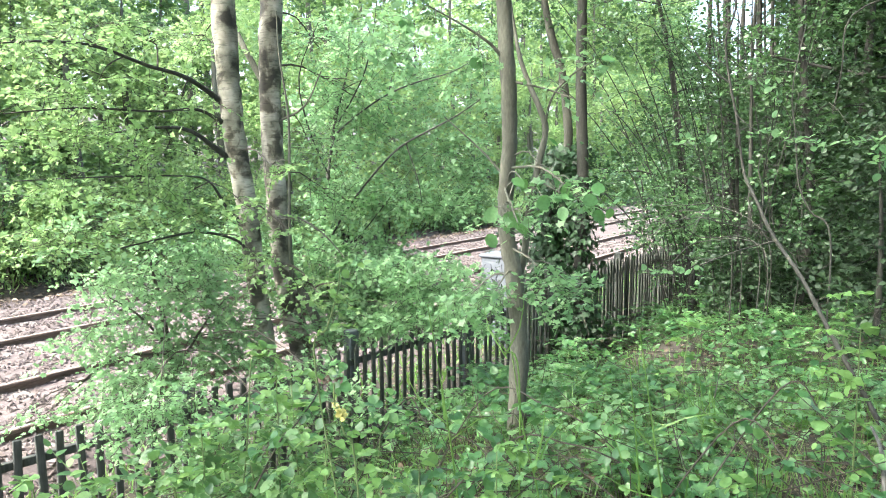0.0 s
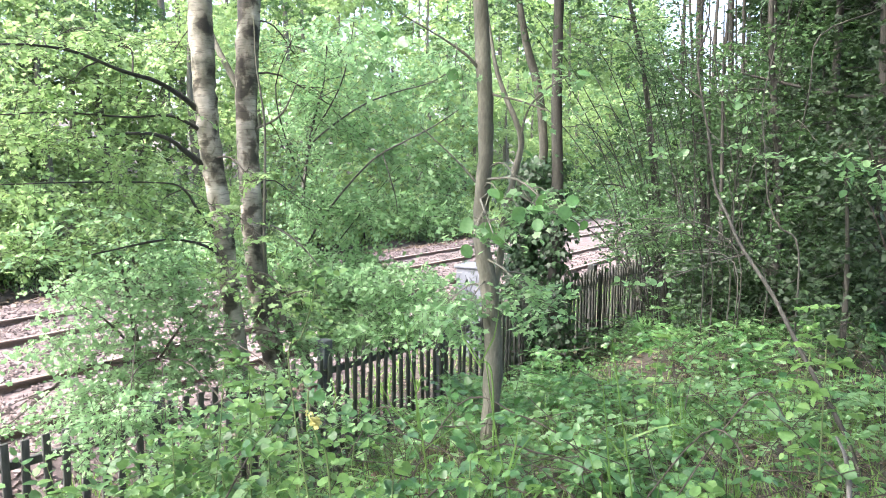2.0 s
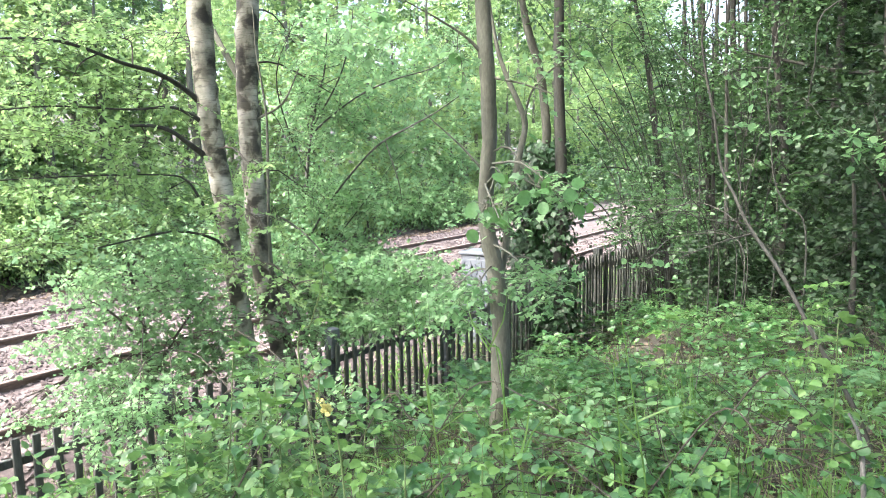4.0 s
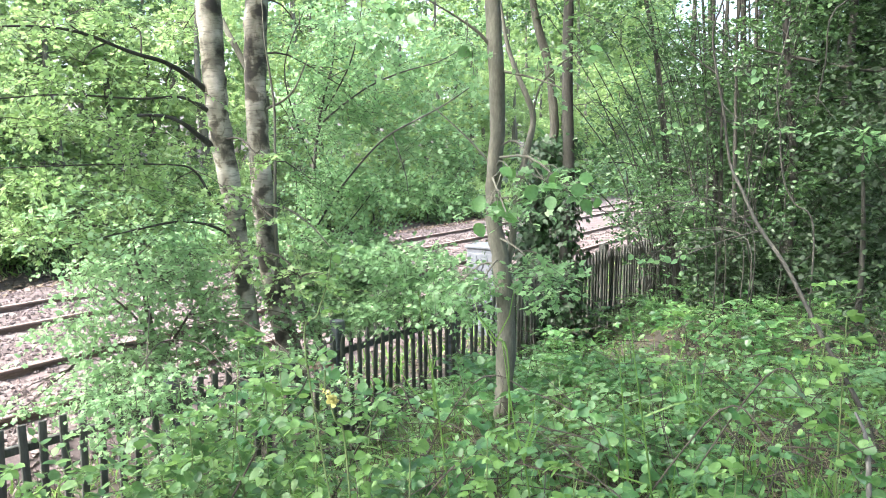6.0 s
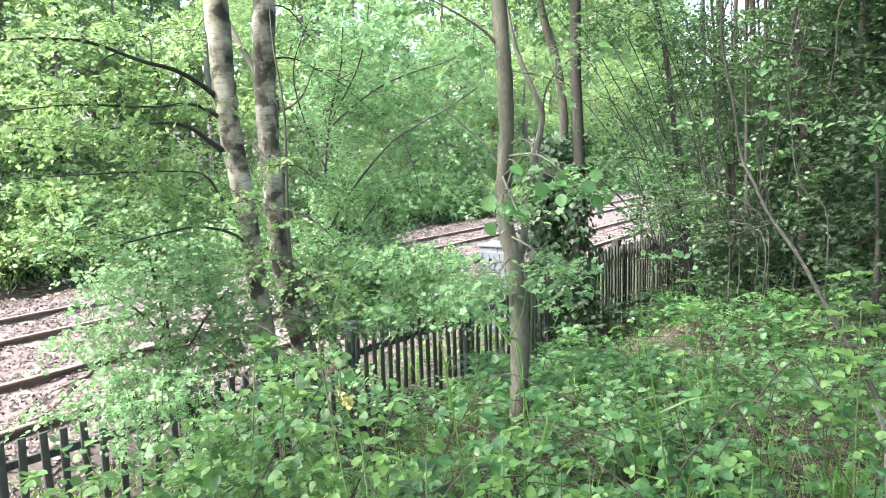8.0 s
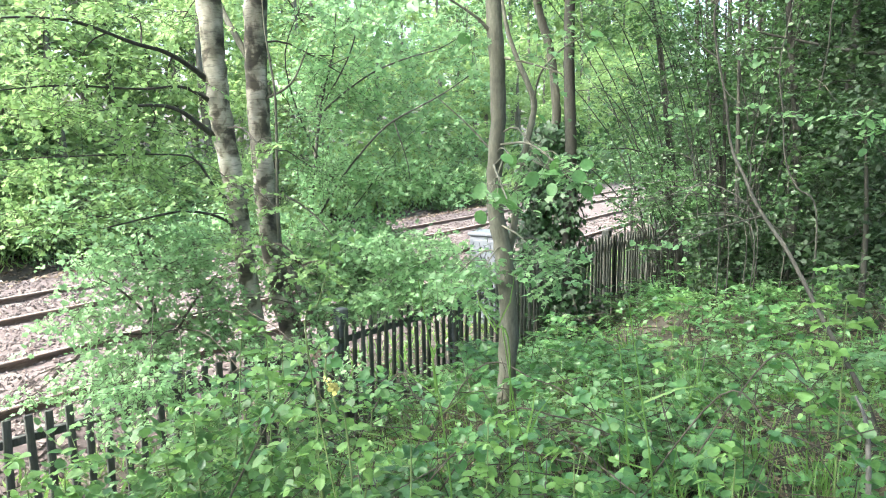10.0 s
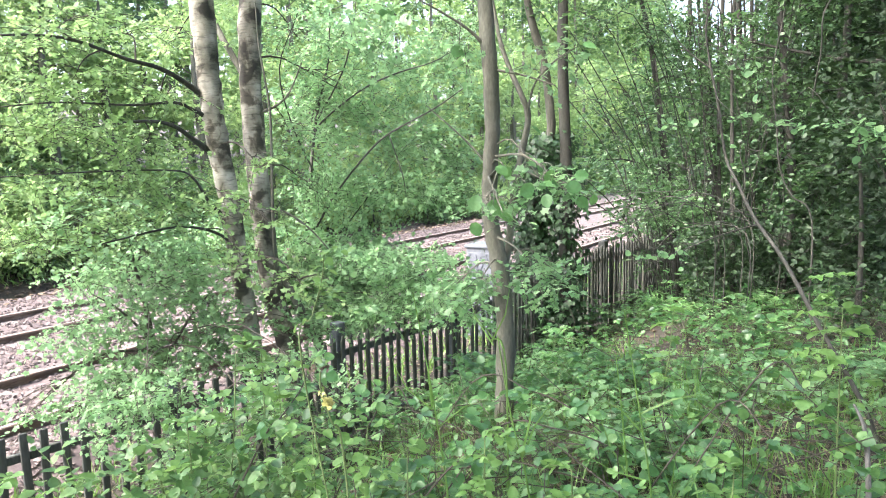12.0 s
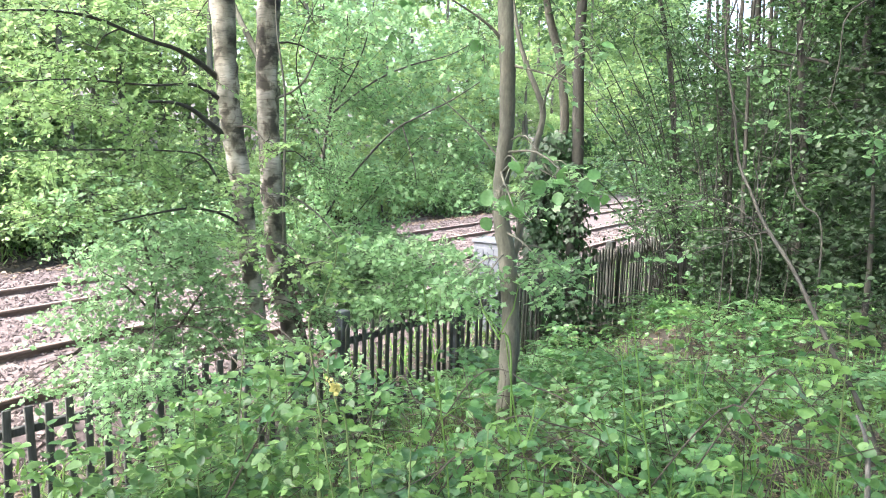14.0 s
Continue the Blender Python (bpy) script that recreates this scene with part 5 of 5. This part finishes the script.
# ---- undergrowth ----
def bramble(name, label, leafmat, n, height, spread, size, shape, triple, count=7):
    root = thing(name, (0, 0, 0), label, "bramble", "brambles")
    a = rng.uniform(0, 6.28, n)
    reach = spread * np.sqrt(rng.uniform(0.05, 1, n))
    foot = np.stack([reach * np.cos(a) * 0.5, reach * np.sin(a) * 0.5, np.zeros(n) - 0.06], -1)
    top = np.stack([reach * np.cos(a), reach * np.sin(a), height * rng.uniform(0.35, 1.0, n)], -1)
    tagged(child("stem_spray", mesh_of("stem_spray", *rods(foot, top, 0.003), STEM), root), kind="stuff")
    way = unit(np.stack([np.cos(a), np.sin(a), 0 * a], -1) + rng.normal(size=(n, 3)) * 0.5 * np.array([1, 1, 0.4]) + UP * 0.15)
    lf, tw = spray(top - way * 0.1, way, rng.uniform(0.18, 0.36, n), count, size, shape, 0.3, 0.3, triple)
    tagged(child("runner_spray", mesh_of("runner_spray", *tw, STEM), root), kind="stuff")
    tagged(child("foliage", mesh_of("foliage", *lf, leafmat), root), kind="stuff")
    return root


kinds = [bramble("bramble_bush", "low bramble bush with broad bright green leaves", LEAF_BRAMBLE, 20, 0.33, 0.50, 0.054, TOOTHED, True, 5) for _ in range(6)]
kinds += [bramble("hazel_seedling", "young hazel shoots with rounded green leaves", LEAF_BIRCH, 15, 0.42, 0.40, 0.052, ROUND, False, 7) for _ in range(3)]
spots = []
tries = 0
while len(spots) < 158 and tries < 9000:
    tries += 1
    b, d = radians(rng.uniform(-6, 66)), 2.0 + 9.2 * rng.uniform(0, 1) ** 0.85
    x, y = d * math.cos(b), d * math.sin(b)
    q = x * ACROSS[0] + y * ACROSS[1]
    if q > 4.3 or (b > radians(52) and q > 2.4 and rng.uniform() < 0.8):
        continue
    if (b > radians(35) or (b < radians(16) and d < 4.2)) and rng.uniform() < 0.5:
        continue
    if math.hypot(x - 3.0, y - 0.05) < 0.8 and rng.uniform() < 0.55:
        continue
    if math.hypot(x - 7.6, y - 1.9) < 0.9 and rng.uniform() < 0.8:
        continue
    if abs(b - radians(27)) < radians(4) and 2.6 < d < 4.5 and rng.uniform() < 0.75:
        continue
    spots.append((x, y))
# along the foot of the fence
for i in range(6):
    sx, sy = ALONG * (4.2 + 0.5 * i) + ACROSS * (4.36 - 0.1 * (i % 2))
    spots.append((float(sx), float(sy)))
for i in range(9):
    sx, sy = ALONG * (7.3 + 0.33 * i) + ACROSS * (4.38 - 0.14 * (i % 3))
    spots.append((float(sx), float(sy)))
for i, (x, y) in enumerate(spots):
    k = rng.uniform(0.75, 1.2)
    m = pose(x, y, float(ground_z(x, y)), rng.normal() * 6, rng.normal() * 6, rng.uniform(0, 360)) @ Matrix.Diagonal((k, k, k * rng.uniform(0.7, 1.2), 1))
    if i < len(kinds):
        kinds[i].matrix_basis = m
    else:
        copy_thing(kinds[i % len(kinds)], m)


def grass_tuft(n, h, label):
    root = thing("grass_tuft", (0, 0, 0), label, "grass", "grass tufts")
    p = np.concatenate([rng.normal(size=(n, 2)) * 0.035, np.full((n, 1), -0.03)], 1)
    axis = UP + rng.normal(size=(n, 3)) * np.array([0.28, 0.28, 0.1])
    lf = blades(p, axis, unit(rng.normal(size=(n, 3))), h * rng.uniform(0.5, 1.1, n), BLADE, 0.022)
    tagged(child("foliage", mesh_of("foliage", *lf, GRASS), root), kind="stuff")
    return root


tufts = [grass_tuft(34, 0.42, "tuft of upright bright green grass") for _ in range(3)]
for i, (b, d) in enumerate(((24, 2.7), (22.5, 2.9), (25, 3.0), (20, 2.6), (16, 2.4), (13, 2.9), (10, 2.7), (5, 2.9), (8, 3.6), (18, 3.6), (3, 3.4), (27, 2.3), (12, 4.2), (21, 4.6), (6, 4.8), (14, 2.2), (34, 2.2), (17, 6.2), (20, 5.6))):
    x, y = d * math.cos(radians(b)), d * math.sin(radians(b))
    m = pose(x, y, float(ground_z(x, y)), 0, 0, rng.uniform(0, 360))
    if i < 3:
        tufts[i].matrix_basis = m
    else:
        copy_thing(tufts[i % 3], m)

# tall flowering grasses
for foot, mid, top in ((((2.14, 1.29, 0.99)), ((2.11, 1.33, 1.41)), ((2.08, 1.38, 1.77))), (((2.36, 1.08, 0.99)), ((2.34, 1.14, 1.29)), ((2.32, 1.18, 1.58))), (((2.61, 0.70, 0.95)), ((2.59, 0.75, 1.33)), ((2.58, 0.80, 1.66))), (((2.68, 0.81, 0.91)), ((2.67, 0.83, 1.20)), ((2.67, 0.86, 1.47))), (((2.60, 1.29, 1.39)), ((2.57, 1.34, 1.51)), ((2.54, 1.40, 1.60)))):
    x, y = foot[0], foot[1]
    g = (x, y, float(ground_z(x, y)) - 0.03)
    root = thing("tall_grass", g, "single tall dark green grass stalk", "grass", "tall grasses")
    rows = [(*(np.array(p) - np.array(g)), r) for p, r in ((g, 0.004), (foot, 0.004), (mid, 0.0032), (top, 0.002))]
    child("stalk", mesh_of("stalk", *tube(rows, 5, 5), GRASS), root)
    n = 3
    c = np.array(rows[1][:3])[None] + (np.array(rows[3][:3]) - np.array(rows[1][:3]))[None] * rng.uniform(0.1, 0.6, (n, 1))
    for k in range(n):
        lf = blades(c[k:k + 1], UP[None] * 0.7 + rng.normal(size=(1, 3)) * 0.6, rng.normal(size=(1, 3)), 0.26, BLADE, 0.035)
        child("blade", mesh_of("blade", *lf, GRASS), root)

# dead leaves, sticks and bare stems on the ground
n = 14000
b, d = np.radians(rng.uniform(-8, 66, n)), 1.5 + 10 * rng.uniform(0, 1, n) ** 1.2
x, y = d * np.cos(b), d * np.sin(b)
lf = blades(np.stack([x, y, ground_z(x, y) + 0.012], -1), rng.normal(size=(n, 3)) * np.array([1, 1, 0.25]), UP + rng.normal(size=(n, 3)) * 0.35, rng.uniform(0.025, 0.07, n), OVAL)
tagged(new("leaf_litter", mesh_of("leaf_litter", *lf, DEAD_LEAF)), "brown dead leaves scattered on the woodland floor", "leaf litter", kind="stuff")
n = 2200
b, d = np.radians(rng.uniform(-8, 60, n)), 1.6 + 7 * rng.uniform(0, 1, n) ** 1.2
x, y = d * np.cos(b), d * np.sin(b)
p = np.stack([x, y, ground_z(x, y) + 0.02], -1)
e = p + rng.normal(size=(n, 3)) * np.array([0.16, 0.16, 0.04]) + UP * 0.02
tagged(new("fallen_twigs", mesh_of("fallen_twigs", *rods(p, e, 0.003), TWIG)), "thin dry brown twigs lying on the ground", "twigs", kind="stuff")
n = 420
b, d = np.radians(rng.uniform(-6, 60, n)), 1.9 + 5.5 * rng.uniform(0, 1, n)
x, y = d * np.cos(b), d * np.sin(b)
p = np.stack([x, y, ground_z(x, y) - 0.02], -1)
mid = p + np.stack([rng.normal(size=n) * 0.14, rng.normal(size=n) * 0.14, rng.uniform(0.2, 0.5, n)], -1)
e = mid + np.stack([rng.normal(size=n) * 0.25, rng.normal(size=n) * 0.25, rng.uniform(-0.12, 0.2, n)], -1)
tagged(new("bare_stems", mesh_of("bare_stems", *rods(np.vstack([p, mid]), np.vstack([mid, e]), 0.0034), TWIG)), "bare brown bramble stems arching among the leaves", "stems", kind="stuff")

n = 7000
b, d = np.radians(rng.uniform(-6, 52, n)), 1.7 + 7.5 * rng.uniform(0, 1, n) ** 1.1
x, y = d * np.cos(b), d * np.sin(b)
patch = np.sin(x * 2.3 + 0.7) * np.cos(y * 2.9 - 0.4) + 0.4 * np.sin(x * 5.1 - y * 4.3) > -0.35
x, y = x[patch], y[patch]
n = len(x)
lf = blades(np.stack([x, y, ground_z(x, y) + rng.uniform(0.01, 0.12, n)], -1), rng.normal(size=(n, 3)) * np.array([1, 1, 0.25]), UP + rng.normal(size=(n, 3)) * 0.3, rng.uniform(0.025, 0.055, n), ROUND)
tagged(new("ground_cover", mesh_of("ground_cover", *lf, LEAF_BRAMBLE)), "low creeping green leaves over the woodland floor", "ground cover", kind="stuff")
n = 2600
b, d = np.radians(rng.uniform(-6, 40, n)), 1.8 + 5.0 * rng.uniform(0, 1, n)
x, y = d * np.cos(b), d * np.sin(b)
lf = blades(np.stack([x, y, ground_z(x, y)], -1), UP * 0.8 + rng.normal(size=(n, 3)) * np.array([0.6, 0.6, 0.2]), rng.normal(size=(n, 3)), rng.uniform(0.12, 0.32, n), BLADE, 0.03)
tagged(new("thin_grass", mesh_of("thin_grass", *lf[:2], GRASS)), "thin scattered grass blades between the brambles", "grass", kind="stuff")
n = 1500
x, y = rng.normal(size=n) * 0.7 + 3.1, rng.normal(size=n) * 0.55 + 0.35
p = np.stack([x, y, ground_z(x, y) + 0.025], -1)
e = p + rng.normal(size=(n, 3)) * np.array([0.12, 0.12, 0.03]) + UP * 0.01
tagged(new("dry_straw", mesh_of("dry_straw", *rods(p, e, 0.0016), STRAW)), "bleached dry grass stalks lying on the soil", "straw", kind="stuff")

# rose thicket in the foreground
for c, rad, n in ((((1.93, 1.74, 1.17)), 0.30, 16), (((2.02, 2.22, 1.04)), 0.38, 22), (((1.79, 2.41, 0.98)), 0.38, 30), (((1.46, 2.50, 0.95)), 0.28, 20), (((2.12, 2.72, 0.86)), 0.32, 22), (((2.52, 2.43, 1.02)), 0.34, 14)):
    x, y = c[0], c[1]
    z = float(ground_z(x, y))
    tree("rose_bush", "wild rose bush with pale green leaflets in front of the fence", "shrub",
         [((x, y, z - 0.05), 0.009), ((x + 0.03, y, (z + c[2]) / 2), 0.008), ((x, y, c[2]), 0.004)], [],
         [(c, (rad, rad, rad * 0.6), n), ((x, y, (c[2] + z) / 2), (rad, rad, rad * 0.8), n)], LEAF_ROSE, STEM, TOOTHED, 0.046, 9, 0.30, group="wild roses", tilt=0.5)


# fading yellow rose on an arching stem
def rose_stem():
    foot = ((1.80, 1.43, 1.17))
    g = (foot[0], foot[1], float(ground_z(foot[0], foot[1])) - 0.03)
    root = thing("rose_plant", g, "arching wild rose stem with a fading yellow flower", "rose")
    rel = lambda p: np.array(p, float) - np.array(g)
    line = [(g, 0.0035), (((1.74, 1.43, 1.31)), 0.0035), (((1.68, 1.42, 1.43)), 0.003), (((1.66, 1.44, 1.53)), 0.0028), (((1.66, 1.44, 1.59)), 0.003)]
    child("stem", mesh_of("stem", *tube([(*rel(p), r) for p, r in line], 6, 5), STEM), root, "pale green thorny stem")
    for at, n, size, lab in ((((1.66, 1.41, 1.50)), 40, 0.018, "faded yellow rose bloom"), (((1.65, 1.46, 1.60)), 12, 0.016, "withered brown-yellow petals"), (((1.67, 1.43, 1.60)), 10, 0.014, "withered brown-yellow petals"), (((1.66, 1.44, 1.52)), 8, 0.012, "small yellow bud")):
        c = rel(at)
        d = unit(rng.normal(size=(n, 3)))
        lf = blades(np.repeat(c[None], n, 0) + rng.normal(size=(n, 3)) * size * 0.35, d, rng.normal(size=(n, 3)), size * rng.uniform(0.7, 1.1, n), ROUND)
        tagged(child("flower", mesh_of("flower", *lf, DEAD_LEAF if "withered" in lab else YELLOW), root, lab), kind="stuff")
    line = [(((1.70, 1.55, 1.59)), 0.003), (((1.69, 1.49, 1.75)), 0.0025), (((1.67, 1.43, 1.86)), 0.002), (((1.68, 1.42, 1.96)), 0.0015)]
    child("shoot", mesh_of("shoot", *tube([(*rel(p), r) for p, r in [(g, 0.003)] + line], 6, 5), STEM), root, "upright yellow-green shoot")
    pts = np.array([rel(p) for p, _ in line])
    st = np.repeat(pts, 3, 0)
    lf, tw = spray(st, rng.normal(size=(len(st), 3)) * np.array([1, 1, 0.4]), 0.09, 5, 0.026, TOOTHED, 0.6, 0.2)
    tagged(child("foliage", mesh_of("foliage", *lf, LEAF_FRESH), root), kind="stuff")


rose_stem()


# fresh yellow-green shoots above the brambles
def shoot(top, lean, pairs, size):
    x, y = top[0] + lean[0], top[1] + lean[1]
    g = np.array([x, y, float(ground_z(x, y)) - 0.03])
    root = thing("rose_shoot", tuple(g), "upright shoot with fresh yellow-green leaves", "shoot", "fresh shoots")
    e = np.array(top) - g
    child("stem", mesh_of("stem", *tube([(0, 0, 0, 0.004), (*(e * 0.5 + np.array([lean[0] * -0.2, lean[1] * -0.2, 0.03])), 0.0035), (*e, 0.002)], 5, 5), STEM), root)
    f = np.linspace(0.45, 1.0, pairs)[:, None]
    st = np.repeat(e[None] * f, 2, 0)
    a = rng.uniform(0, 6.28, len(st))
    way = np.stack([np.cos(a), np.sin(a), np.full(len(st), 0.25)], -1)
    lf, tw = spray(st, way, 0.12 * (1.4 - np.repeat(f[:, 0], 2) * 0.6), 7, size * 0.92, TOOTHED, 0.4, 0.3)
    tagged(child("foliage", mesh_of("foliage", *lf, LEAF_FRESH), root), kind="stuff")
    tagged(child("stalk_spray", mesh_of("stalk_spray", *tw, STEM), root), kind="stuff")


for top, lean, pairs, size in ((((3.00, 0.13, 1.65)), (0.1, 0.0), 7, 0.05), (((2.03, 1.08, 1.35)), (0.05, 0.05), 6, 0.042), (((2.27, 0.36, 1.27)), (0.0, 0.05), 5, 0.045), (((1.96, 2.13, 1.51)), (-0.1, 0.1), 7, 0.045), (((2.10, 2.14, 1.51)), (0.1, 0.1), 7, 0.045),
                               (((2.00, 1.96, 1.44)), (0.1, 0.0), 6, 0.042), (((1.91, 1.46, 1.35)), (-0.08, 0.1), 6, 0.042), (((1.82, 1.24, 1.32)), (0.1, 0.1), 5, 0.045), (((4.19, 0.25, 1.59)), (0.05, 0.1), 6, 0.05), (((2.15, 0.83, 1.22)), (0.05, 0.0), 5, 0.045),
                               (((1.33, 2.58, 1.15)), (0.1, 0.1), 6, 0.042), (((1.39, 2.43, 1.11)), (0.0, 0.1), 5, 0.042), (((4.27, 1.05, 1.32)), (0.0, 0.1), 5, 0.05), (((1.75, 2.18, 1.27)), (0.05, 0.0), 6, 0.04), (((1.79, 1.60, 1.33)), (0.05, 0.05), 6, 0.042)):
    shoot(top, lean, pairs, size)


# arching bramble canes
for cane in ([(2.06, 1.24, 1.17), (2.24, 1.12, 1.16), (2.32, 0.94, 1.12), (2.38, 0.77, 1.08)], [(2.97, 1.66, 1.16), (3.01, 1.36, 1.15), (2.98, 1.16, 1.11), (2.95, 0.94, 0.99)], [(2.57, 1.34, 1.11), (2.68, 1.11, 1.13), (2.75, 0.92, 1.07), (2.78, 0.81, 0.98)],
             [(3.17, 0.41, 1.34), (3.19, 0.26, 1.27), (3.10, 0.15, 1.13), (3.00, 0.04, 1.02)], [(2.11, 2.41, 1.21), (2.16, 2.22, 1.27), (2.23, 2.00, 1.28), (2.25, 1.83, 1.23)], [(2.95, 0.54, 1.24), (2.88, 0.34, 1.17), (2.89, 0.23, 1.14), (2.80, 0.09, 1.13)],
             [(1.88, 1.94, 1.19), (1.92, 1.89, 1.27), (2.06, 1.90, 1.35), (2.16, 1.93, 1.43)], [(2.59, 1.88, 1.18), (2.58, 1.73, 1.13), (2.59, 1.51, 1.09), (2.55, 1.38, 1.04)]):
    x, y = cane[0][0] - 0.1, cane[0][1] + 0.4
    g = np.array([x, y, float(ground_z(x, y)) - 0.03])
    root = thing("bramble_cane", tuple(g), "long brown bramble cane arching over the leaves", "bramble", "bramble canes")
    child("cane", mesh_of("cane", *tube([(0, 0, 0, 0.004)] + [(*(np.array(p) - g), r) for p, r in zip(cane, (0.0036, 0.0034, 0.0028, 0.0016))], 6, 6, 0.05), TWIG), root)
    mid = np.array([np.array(p) - g for p in cane])
    lf, tw = spray(np.repeat(mid, 2, 0), rng.normal(size=(8, 3)) * np.array([1, 1, 0.3]), 0.12, 3, 0.05, ROUND, 0.4, 0.2, True)
    tagged(child("foliage", mesh_of("foliage", *lf, LEAF_BRAMBLE), root), kind="stuff")


# ---- wind: crowns sway slightly ----
def motions():
    sway = 0
    for ob in list(scene.objects):
        if ob.parent is None and ob.name.split(".")[0] in ("birch_tree", "hawthorn_bush", "ash_tree"):
            sway += 1
            rows = []
            for i in range(21):
                t = 0.7 * i
                a = 0.16 * math.sin(2.1 * t + sway) + 0.08 * math.sin(4.3 * t + 2 * sway)
                b = 0.13 * math.sin(1.7 * t + 1.3 * sway)
                rows.append((t, pose(0, 0, 0, a, b, 0.2 * b)))
            for kid in ob.children:
                if kid.name.split(".")[0] in ("crown", "twig_spray"):
                    walk(kid, rows)


motions()
